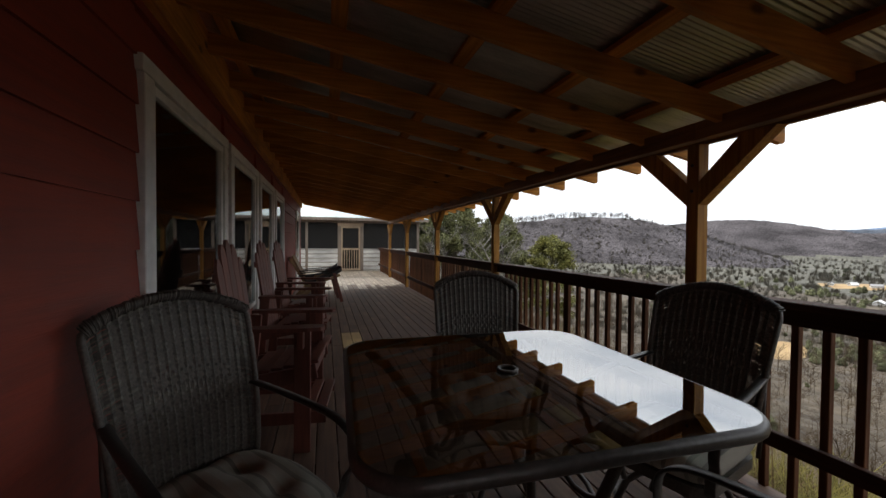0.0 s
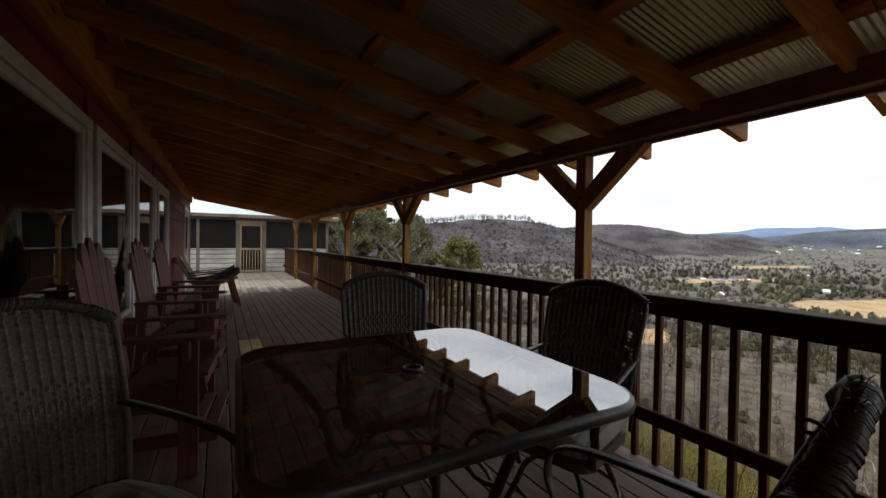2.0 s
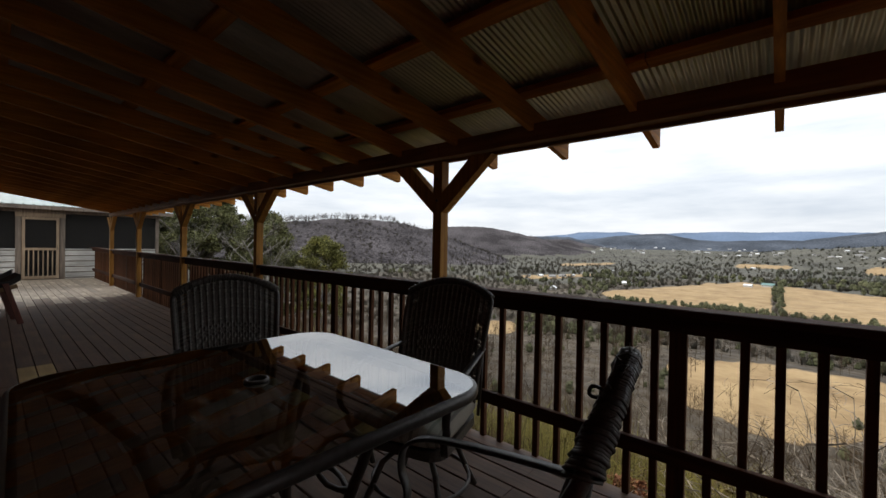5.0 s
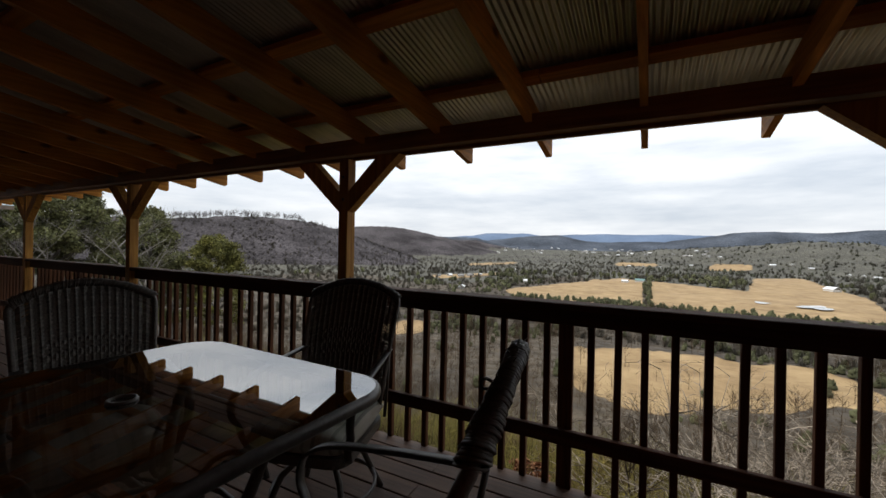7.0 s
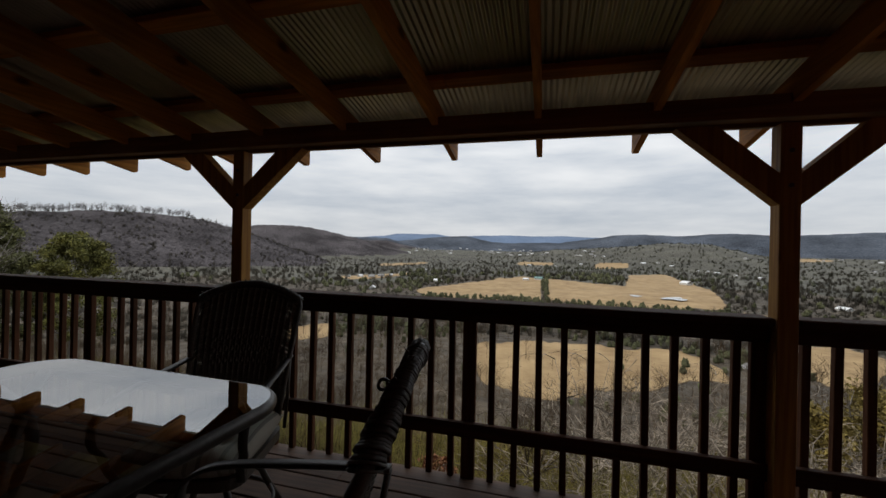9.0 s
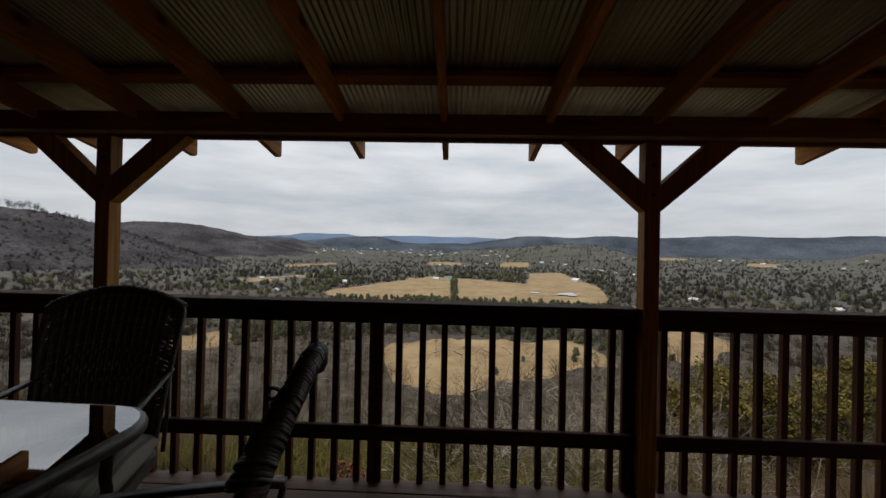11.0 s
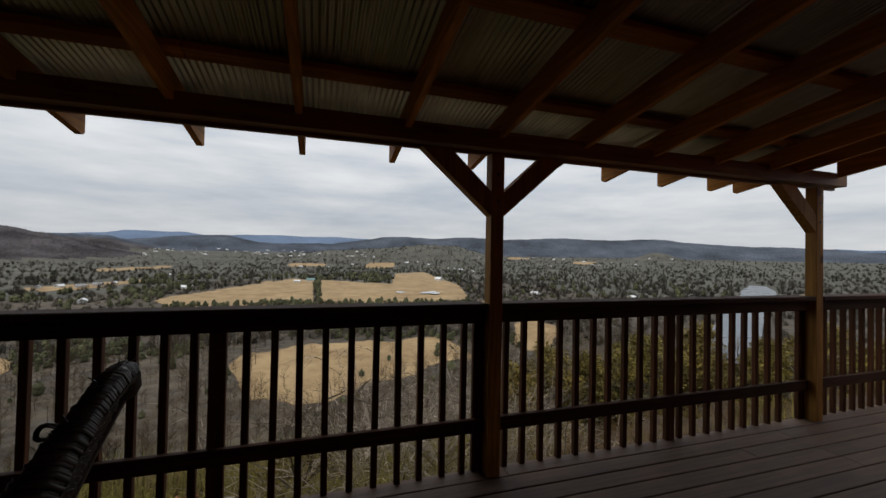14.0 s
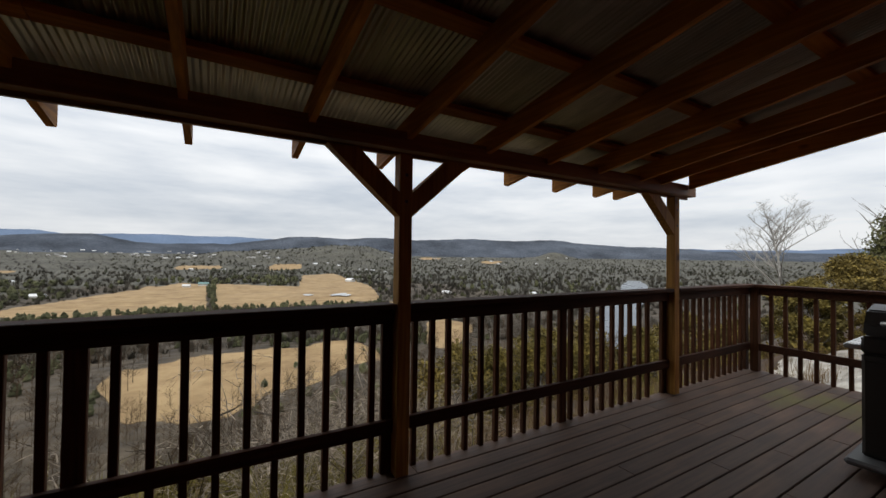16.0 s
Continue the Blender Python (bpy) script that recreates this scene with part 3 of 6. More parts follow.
def build_screened_room():
    x0, x1 = -3.2, 4.35
    # openings: screens between studs, the door between two casings
    studs = [x0, -2.0, -0.80, 0.62, 1.66, 2.95, x1]
    for x in studs:
        w = 0.13 if x in (0.62, 1.66) else 0.11
        part("stud", box(bmesh.new(), (x - w / 2, SY + 0.001, -0.15), (x + w / 2, SY + 0.11, 2.33), 0.005), M["weathered_wood"], room2)
    part("header", box(bmesh.new(), (x0 - 0.1, SY - 0.012, 2.235), (x1 + 0.1, SY - 0.001, 2.43), 0.004), M["weathered_wood"], room2)
    for a, b in zip(studs, studs[1:]):
        if a == 0.62:
            continue
        z, k = -0.14, 0
        while z < 0.95:
            k += 1
            part("wall_board", box(bmesh.new(), (a + 0.06, SY + 0.006 + 0.006 * (k % 2), z), (b - 0.06, SY + 0.036, z + 0.158), 0.008), M["weathered_white"], room2)
            z += 0.19
        part("wall_backing", box(bmesh.new(), (a + 0.058, SY + 0.038, -0.14), (b - 0.058, SY + 0.048, 0.99)), M["weathered_wood"], room2)
        part("ledge", box(bmesh.new(), (a + 0.058, SY - 0.02, 1.0), (b - 0.058, SY + 0.10, 1.035), 0.004), M["weathered_white"], room2)
        part("screen", box(bmesh.new(), (a + 0.056, SY + 0.05, 1.037), (b - 0.056, SY + 0.052, 2.232)), M["screen"], room2, "dark insect screen")
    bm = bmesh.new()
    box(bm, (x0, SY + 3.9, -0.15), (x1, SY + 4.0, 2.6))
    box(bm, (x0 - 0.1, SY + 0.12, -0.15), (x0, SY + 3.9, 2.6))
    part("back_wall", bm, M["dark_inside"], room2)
    # side facing the valley: boards below, screen above
    part("side_board", box(bmesh.new(), (x1 - 0.02, SY + 0.12, -0.15), (x1 + 0.02, SY + 3.9, 1.0), 0.004), M["weathered_white"], room2)
    part("side_screen", box(bmesh.new(), (x1 - 0.002, SY + 0.12, 1.01), (x1 + 0.002, SY + 3.9, 2.3)), M["screen"], room2)
    part("floor_slab", box(bmesh.new(), (x0, SY + 0.12, -0.15), (x1, SY + 3.9, -0.03)), M["weathered_wood"], room2)
    # roof rising away from the porch, standing ribs
    bm = bmesh.new()
    slope = 0.36
    v = [bm.verts.new(p) for p in ((x0 - 0.5, SY - 0.32, 2.44), (x1 + 0.45, SY - 0.32, 2.44), (x1 + 0.45, SY + 2.4, 2.44 + 2.72 * slope), (x0 - 0.5, SY + 2.4, 2.44 + 2.72 * slope),
                                   (x0 - 0.5, SY - 0.32, 2.47), (x1 + 0.45, SY - 0.32, 2.47), (x1 + 0.45, SY + 2.4, 2.47 + 2.72 * slope), (x0 - 0.5, SY + 2.4, 2.47 + 2.72 * slope))]
    for f in ((0, 1, 2, 3), (7, 6, 5, 4), (0, 4, 5, 1), (1, 5, 6, 2), (2, 6, 7, 3), (3, 7, 4, 0)):
        bm.faces.new([v[k] for k in f])
    roof = part("roof", bm, M["roof_white"], room2, "pale green ribbed metal roof")
    x = x0 - 0.45
    while x < x1 + 0.42:
        bm = bar(bmesh.new(), (x, SY - 0.33, 2.478), (x, SY + 2.4, 2.478 + 2.73 * slope), 0.035, 0.022)
        part("roof_rib", bm, M["roof_white"], roof)
        x += 0.23
    part("fascia", box(bmesh.new(), (x0 - 0.5, SY - 0.345, 2.33), (x1 + 0.45, SY - 0.322, 2.455), 0.003), M["weathered_wood"], room2)
    part("soffit", box(bmesh.new(), (x0 - 0.5, SY - 0.32, 2.405), (x1 + 0.45, SY + 0.10, 2.425)), M["weathered_wood"], room2)
    # rear slope closes the roof
    bm = bmesh.new()
    top = 2.44 + 2.72 * slope
    v = [bm.verts.new(p) for p in ((x0 - 0.5, SY + 2.42, top), (x1 + 0.45, SY + 2.42, top), (x1 + 0.45, SY + 4.6, top - 0.85), (x0 - 0.5, SY + 4.6, top - 0.85))]
    bm.faces.new(v)
    part("rear_roof", bm, M["roof_white"], room2)
    # the door
    dx0, dx1 = 0.70, 1.58
    leaf = part("screen_door", box(bmesh.new(), (dx0, SY + 0.02, 0.02), (dx0 + 0.075, SY + 0.055, 2.08), 0.004), M["pale_wood"], room2, "pale wooden screen door, shut, with spindles below")
    part("stile", box(bmesh.new(), (dx1 - 0.075, SY + 0.02, 0.02), (dx1, SY + 0.055, 2.08), 0.004), M["pale_wood"], leaf)
    for z0, z1 in ((0.02, 0.12), (0.98, 1.06), (2.0, 2.08)):
        part("rung", box(bmesh.new(), (dx0 + 0.077, SY + 0.02, z0), (dx1 - 0.077, SY + 0.055, z1), 0.004), M["pale_wood"], leaf)
    for i in range(6):
        x = dx0 + 0.075 + (i + 0.75) * (dx1 - dx0 - 0.15) / 6.5
        part("spindle", box(bmesh.new(), (x - 0.014, SY + 0.024, 0.122), (x + 0.014, SY + 0.050, 0.978), 0.003), M["pale_wood"], leaf)
    part("door_screen", box(bmesh.new(), (dx0 + 0.06, SY + 0.058, 0.1), (dx1 - 0.06, SY + 0.060, 2.0)), M["screen"], leaf)
    part("handle", tube(bmesh.new(), [(dx1 - 0.04, SY + 0.02, 1.0), (dx1 - 0.04, SY - 0.03, 1.02), (dx1 - 0.04, SY - 0.03, 1.16), (dx1 - 0.04, SY + 0.02, 1.18)], 0.008), M["bronze"], leaf)
    part("door_head", box(bmesh.new(), (0.55, SY - 0.014, 2.085), (1.73, SY + 0.001, 2.23), 0.004), M["pale_wood"], room2)


build_screened_room()

# ---- glass table ----
def rounded(x0, x1, y0, y1, r, n=8):
    pts = []
    for cx, cy, a0 in ((x1 - r, y1 - r, 0), (x0 + r, y1 - r, 90), (x0 + r, y0 + r, 180), (x1 - r, y0 + r, 270)):
        for i in range(n + 1):
            a = radians(a0 + 90 * i / n)
            pts.append((cx + r * math.cos(a), cy + r * math.sin(a)))
    return pts


def build_table():
    cx, cy, half, top = 0.630, 1.316, 0.530, 0.960
    table = thing("patio_table", "square counter-height patio table with smoked glass top and metal rim", "table", at=pose(cx, cy, 0, 0, 0, -1.5))
    outline = rounded(-half, half, -half, half, 0.14)
    bm = bmesh.new()
    prof = ((-0.012, -0.040), (0.004, -0.037), (0.011, -0.029), (0.013, -0.018), (0.010, -0.008), (0.003, -0.001), (-0.008, -0.001), (-0.016, -0.007), (-0.018, -0.032))
    inner = rounded(-half + 0.004, half - 0.004, -half + 0.004, half - 0.004, 0.136)
    rings = []
    for d, z in prof:
        pts = rounded(-half - d, half + d, -half - d, half + d, 0.14 + d)
        rings.append([bm.verts.new((x, y, top + z)) for x, y in pts])
    for a, b in zip(rings, rings[1:] + rings[:1]):
        for i in range(len(a)):
            j = (i + 1) % len(a)
            f = bm.faces.new((a[i], a[j], b[j], b[i]))
            f.smooth = True
    part("rim", bm, M["rim"], table, "rounded metal rim")
    bm = bmesh.new()
    lo = [bm.verts.new((x, y, top)) for x, y in inner]
    bm.faces.new(lo)
    pane = part("tabletop", bm, M["table_glass"], table, "smoked glass top")
    # ring round the umbrella hole
    ring = [(0.032 * math.cos(i * math.tau / 20), 0.032 * math.sin(i * math.tau / 20), top + 0.004) for i in range(20)]
    part("umbrella_ring", tube(bmesh.new(), ring, 0.006, 6, closed=True), M["bronze"], pane)
    # four bowed legs, joined by rings
    for k in range(4):
        a = radians(45 + 90 * k)
        c, s = math.cos(a), math.sin(a)
        prof = ((0.62, 0.93), (0.52, 0.89), (0.36, 0.76), (0.28, 0.54), (0.30, 0.30), (0.40, 0.10), (0.50, 0.015))
        part("leg", tube(bmesh.new(), [(c * r, s * r, z) for r, z in prof], 0.019, 10), M["bronze"], table)
        scroll = [(c * (0.28 + 0.09 * math.cos(t)), s * (0.28 + 0.09 * math.cos(t)), 0.70 + 0.09 * math.sin(t)) for t in [i * 0.45 for i in range(12)]]
        part("scroll", tube(bmesh.new(), scroll, 0.009, 6), M["bronze"], table)
    for r, z in ((0.285, 0.56), (0.355, 0.18)):
        part("leg_ring", tube(bmesh.new(), [(r * math.cos(i * math.tau / 28), r * math.sin(i * math.tau / 28), z) for i in range(28)], 0.010, 6, closed=True), M["bronze"], table)
    return table


build_table()


# ---- woven chairs ----
def back_shape(u, v):
    """A place on the chair's back: u across from -1 to 1, v up from 0 to 1. The chair faces -y."""
    wide = 0.225 + 0.055 * v ** 0.8
    high = 0.47 + v * (0.602 + 0.098 * (0.5 + 0.5 * math.cos(min(abs(u), 1) * math.pi)) ** 0.36)
    y = 0.19 + 0.175 * v ** 1.15 - 0.035 * u * u - 0.02 * math.sin(v * math.pi)
    return Vector((u * wide, y, high))


def build_chair(at):
    chair = thing("wicker_chair", "grey-brown wicker counter-height swivel chair with striped cushion", "chair", "chairs round the glass table", at=at)
    # weave: flat strands in and out of upright stakes
    verts, faces = [], []
    rows, cols = 66, 34
    wr = random.Random(5)
    for r in range(rows):
        v0, v1 = (r + 0.03) / rows, (r + 0.985) / rows
        jit = wr.uniform(-0.0012, 0.0012)
        base = len(verts)
        basket = 0.42 < r / rows < 0.62 and (r // 3) % 2
        for c in range(cols + 1):
            u = -1 + 2 * c / cols
            shift = 1 if basket and 0.2 < c / cols < 0.8 else 0
            off = 0.0050 * (1 if (c + shift) % 2 else -1) + (0.0012 if r % 2 else -0.0012)
            for v in (v0, v1):
                p = back_shape(u, v)
                verts.append((p.x, p.y + off + jit, p.z + jit))
        for c in range(cols):
            a = base + 2 * c
            faces.append((a, a + 2, a + 3, a + 1))
    back = raw("woven_back", verts, faces, M["wicker"], chair)
    tagged(back, kind="stuff")
    mod = back.modifiers.new("thickness", "SOLIDIFY")
    mod.thickness = 0.0022
    # close inner layer of the weave
    lining = [back_shape(-0.9 + 1.8 * i / 12, 0.02 + 0.94 * j / 12) for i in range(13) for j in range(13)]
    quads = [(13 * i + j, 13 * i + 13 + j, 13 * i + 14 + j, 13 * i + j + 1) for i in range(12) for j in range(12) if not (i in (0, 11) and j > 4 and j % 3)]
    tagged(raw("inner_weave", [tuple(p) for p in lining], quads, M["dark_wicker"], back), kind="stuff")
    bm = bmesh.new()
    for c in range(0, cols + 1, 2):
        u = -1 + 2 * c / cols
        tube(bm, [back_shape(u, v) for v in (0.0, 0.25, 0.5, 0.75, 1.0)], 0.0036, 5)
    tagged(part("stake_weave", bm, M["wicker"], back), kind="stuff")
    # frame up one side, over the arch and down, bound with wicker
    us = [-1 + 2 * i / 24 for i in range(25)]
    side_l = [back_shape(-1.02, v) for v in (0, 0.2, 0.4, 0.6, 0.8, 0.97)]
    side_r = [back_shape(1.02, v) for v in (0.97, 0.8, 0.6, 0.4, 0.2, 0)]
    arch = [back_shape(u, 1.005) for u in us]
    part("back_frame", tube(bmesh.new(), side_l + arch + side_r, 0.013, 8), M["dark_wicker"], chair)
    bm = bmesh.new()
    dense = [back_shape(-1 + 2 * i / 110, 1.008) for i in range(111)]
    for i in range(1, 110):
        d = (dense[i + 1] - dense[i - 1]).normalized()
        s = Vector((0, 1, 0))
        o = d.cross(s)
        thick = 0.019 + 0.007 * max(0.0, abs(i - 55) / 55 - 0.62) / 0.38 + wr.uniform(-0.002, 0.003)
        ring = [dense[i] + thick * (math.cos(t) * s + math.sin(t) * o) + d * (0.006 * math.sin(t)) for t in [k * math.tau / 8 for k in range(8)]]
        tube(bm, ring, wr.uniform(0.0028, 0.0044), 4, closed=True)
    part("braided_edge", bm, M["dark_wicker"], chair, "coiled wicker edging")
    # loose strand ends on the edging
    bm = bmesh.new()
    for i in range(38):
        p = dense[wr.randrange(4, 106)]
        q = p + Vector((wr.uniform(-0.02, 0.02), wr.uniform(-0.02, 0.02), wr.uniform(0.012, 0.034)))
        tube(bm, [p, (p + q) / 2 + Vector((wr.uniform(-0.008, 0.008), 0, 0.006)), q], [0.0016, 0.0014, 0.0008], 4)
    tagged(part("loose_strands", bm, M["dark_wicker"], chair), kind="stuff")
    # seat, its woven skirt, the cushion
    outline = rounded(-0.25, 0.25, -0.33, 0.21, 0.09, 5)
    bm = bmesh.new()
    lo = [bm.verts.new((x, y, 0.395)) for x, y in outline]
    hi = [bm.verts.new((x, y, 0.442)) for x, y in outline]
    bm.faces.new(lo[::-1])
    bm.faces.new(hi)
    for i in range(len(lo)):
        j = (i + 1) % len(lo)
        bm.faces.new((lo[i], lo[j], hi[j], hi[i]))
    part("seat", bm, M["dark_wicker"], chair)
    bm = bmesh.new()
    n = 26
    grid = {}
    for side in (0, 1):
        for i in range(n + 1):
            for j in range(n + 1):
                u, w = -1 + 2 * i / n, -1 + 2 * j / n
                edge = (1 - abs(u) ** 5) * (1 - abs(w) ** 5)
                x, y = u * 0.262 * (1 - 0.05 * w * w), -0.075 + w * 0.275 * (1 - 0.05 * u * u)
                puff = 0.064 * max(edge, 0) ** 0.4
                tuft = sum(math.exp(-((u - a) ** 2 + (w - b) ** 2) / 0.035) for a in (-0.42, 0.42) for b in (-0.42, 0.42))
                z = 0.492 + (puff - 0.042 * tuft + 0.006 * math.sin(9 * u + 4 * w) if side else -puff * 0.9)
                grid[side, i, j] = bm.verts.new((x, y, z)) if side or 0 < i < n and 0 < j < n else grid.get((1, i, j))
    # lower face shares the upper face's edge
    for i in range(n + 1):
        for j in range(n + 1):
            if grid[0, i, j] is None:
                grid[0, i, j] = grid[1, i, j]
    for side in (0, 1):
        for i in range(n):
            for j in range(n):
                q = [grid[side, i, j], grid[side, i + 1, j], grid[side, i + 1, j + 1], grid[side, i, j + 1]]
                bm.faces.new(q if side else q[::-1]).smooth = True
    part("cushion", bm, M["cushion"], chair, "tufted striped seat cushion", smooth=True)
    for sx in (-1, 1):
        pts = [(sx * 0.250, 0.27, 0.790), (sx * 0.268, 0.10, 0.780), (sx * 0.282, -0.10, 0.765), (sx * 0.290, -0.28, 0.745), (sx * 0.292, -0.37, 0.690), (sx * 0.288, -0.375, 0.60), (sx * 0.278, -0.33, 0.55), (sx * 0.262, -0.335, 0.50), (sx * 0.25, -0.29, 0.42)]
        bm = bmesh.new()
        smooth = []
        for i in range(len(pts) - 1):
            for k in range(4):
                smooth.append(Vector(pts[i]).lerp(Vector(pts[i + 1]), k / 4))
        smooth.append(Vector(pts[-1]))
        for _ in range(3):
            smooth = [smooth[0]] + [(smooth[i - 1] + 2 * smooth[i] + smooth[i + 1]) / 4 for i in range(1, len(smooth) - 1)] + [smooth[-1]]
        # a flat strap, rounded at its edges
        rings = []
        for i, p in enumerate(smooth):
            d = (smooth[min(i + 1, len(smooth) - 1)] - smooth[max(i - 1, 0)]).normalized()
            wide_dir = Vector((1, 0, 0))
            thin_dir = d.cross(wide_dir).normalized()
            rings.append([bm.verts.new(p + wide_dir * a + thin_dir * b) for a, b in ((-0.020, 0), (-0.016, 0.006), (0.016, 0.006), (0.020, 0), (0.016, -0.006), (-0.016, -0.006))])
        for ra, rb in zip(rings, rings[1:]):
            for k in range(6):
                bm.faces.new((ra[k], ra[(k + 1) % 6], rb[(k + 1) % 6], rb[k])).smooth = True
        bm.faces.new(rings[0][::-1])
        bm.faces.new(rings[-1])
        part("arm", bm, M["arm_metal"], chair, "flat metal arm")
        part("side_rail", tube(bmesh.new(), [(sx * 0.25, 0.20, 0.42), (sx * 0.254, 0.23, 0.60), (sx * 0.250, 0.265, 0.79)], 0.010, 8), M["bronze"], chair)
    part("swivel_column", tube(bmesh.new(), [(0, -0.02, 0.27), (0, -0.02, 0.394)], 0.04, 14), M["bronze"], chair)
    for k in range(4):
        a = radians(45 + 90 * k)
        c, s = math.cos(a), math.sin(a)
        prof = ((0.02, 0.31), (0.14, 0.30), (0.22, 0.24), (0.27, 0.13), (0.33, 0.014))
        part("leg", tube(bmesh.new(), [(c * r, -0.02 + s * r, z) for r, z in prof], 0.016, 8), M["bronze"], chair)
    part("foot_ring", tube(bmesh.new(), [(0.265 * math.cos(i * math.tau / 28), -0.02 + 0.265 * math.sin(i * math.tau / 28), 0.137) for i in range(28)], 0.010, 6, closed=True), M["bronze"], chair)
    return chair


def chair_at(x, y, fx, fy):
    """A pose that puts the top of the chair's back at x, y, the chair facing along fx, fy."""
    turn = math.degrees(math.atan2(fx, -fy))
    m = pose(0, 0, 0, 0, 0, turn)
    p = m @ Vector((0, 0.345, 0))
    return pose(x - p.x, y - p.y, 0, 0, 0, turn)


first_chair = build_chair(chair_at(-0.545, 1.885, 0.64, -0.77))
copy_thing(first_chair, chair_at(1.04, 2.66, -0.26, -0.97))
copy_thing(first_chair, chair_at(1.99, 1.66, -0.955, -0.30))
near_chair = copy_thing(first_chair, chair_at(0.885, 0.312, -0.19, 0.982))
loop_at = back_shape(0.46, 1.0) + Vector((0.0, -0.028, 0.004))
part("bare_frame", tube(bmesh.new(), [back_shape(-0.6 + 0.1 * i, 1.012) for i in range(11)], [0.014] + [0.0190] * 8 + [0.017, 0.012], 12), M["bare_metal"], near_chair, "bare grey metal frame, its binding gone", smooth=True)
part("loose_loop", tube(bmesh.new(), [loop_at + Vector((0.006 * math.sin(t * 2), 0.013 * math.cos(t), 0.009 * math.sin(t))) for t in [i * math.tau / 14 for i in range(14)]], 0.0036, 5, closed=True), M["dark_wicker"], near_chair)


# ---- tall slatted chairs along the wall, facing +x ----
def build_adirondack(at):
    chair = thing("adirondack_chair", "tall red-stained wooden slat chair with wide arms", "chair", "slatted chairs along the wall", at=at)
    wood = M["adirondack"]
    low, high = Vector((-0.385, 0, 0.46)), Vector((-0.525, 0, 1.40))
    for i in range(5):
        k = i - 2
        top = 1.0 - 0.034 * k * k
        a = low + Vector((0, k * 0.092, 0))
        b = low + (high - low) * top + Vector((0, k * 0.104, 0))
        d, across = (b - a).normalized(), Vector((0, 1, 0))
        out = d.cross(across).normalized()
        bm = bmesh.new()
        length = (b - a).length
        prof = [(-0.043, 0), (0.043, 0), (0.049, length - 0.10), (0.040, length - 0.045), (0.012, length), (-0.012, length), (-0.040, length - 0.045), (-0.049, length - 0.10)]
        rows = [[bm.verts.new(a + across * p + d * q + out * o) for p, q in prof] for o in (-0.010, 0.010)]
        bm.faces.new(rows[0])
        bm.faces.new(rows[1][::-1])
        for m in range(len(prof)):
            n2 = (m + 1) % len(prof)
            bm.faces.new((rows[0][n2], rows[0][m], rows[1][m], rows[1][n2]))
        part("back_slat", bm, wood, chair)
    for z, x, w in ((0.80, -0.436, 0.24), (1.15, -0.488, 0.25)):
        part("back_batten", box(bmesh.new(), (x - 0.030, -w, z - 0.03), (x - 0.008, w, z + 0.03), 0.003), wood, chair)
    for i in range(6):
        x = 0.115 - i * 0.078
        z = 0.585 - i * 0.014
        part("seat_slat", box(bmesh.new(), (x - 0.034, -0.27, z - 0.011), (x + 0.034, 0.27, z + 0.011), 0.004), wood, chair)
    for s in (-1, 1):
        bm = bmesh.new()
        prof = [(-0.44, 0.045), (-0.20, 0.058), (0.10, 0.07), (0.18, 0.05), (0.20, 0.0), (0.18, -0.05), (0.10, -0.062), (-0.20, -0.045), (-0.44, -0.035)]
        rows = [[bm.verts.new((x, s * (0.335 + w), z)) for x, w in prof] for z in (0.818, 0.842)]
        bm.faces.new(rows[0])
        bm.faces.new(rows[1][::-1])
        for m in range(len(prof)):
            n2 = (m + 1) % len(prof)
            bm.faces.new((rows[0][n2], rows[0][m], rows[1][m], rows[1][n2]))
        part("arm", bm, wood, chair)
        part("front_leg", box(bmesh.new(), (0.00, s * 0.305 - 0.019, 0.0), (0.105, s * 0.305 + 0.019, 0.816), 0.004), wood, chair)
        part("arm_bracket", bar(bmesh.new(), (0.05, s * 0.345, 0.70), (0.05, s * 0.345, 0.816), 0.04, 0.09, 0.003), wood, chair)
        part("rear_leg", bar(bmesh.new(), (-0.47, s * 0.275, 0.0), (-0.40, s * 0.275, 0.817), 0.035, 0.09, 0.004), wood, chair)
        part("seat_rail", bar(bmesh.new(), (0.14, s * 0.283, 0.53), (-0.44, s * 0.283, 0.43), 0.024, 0.10, 0.003), wood, chair)
        part("foot_rail", bar(bmesh.new(), (0.20, s * 0.283, 0.22), (-0.47, s * 0.283, 0.22), 0.024, 0.08, 0.003), wood, chair)
    for x in (0.17, 0.085):
        part("footrest_slat", box(bmesh.new(), (x - 0.035, -0.27, 0.262), (x + 0.035, 0.27, 0.284), 0.003), wood, chair)
    part("cross_rail", box(bmesh.new(), (0.107, -0.27, 0.49), (0.127, 0.27, 0.57), 0.003), wood, chair)
    return chair


adirondack = build_adirondack(pose(-0.13, 3.13, 0, 0, 0, -7))
for y, x, turn in ((4.65, -0.13, -6), (5.98, -0.12, -7)):
    copy_thing(adirondack, pose(x, y, 0, 0, 0, turn))


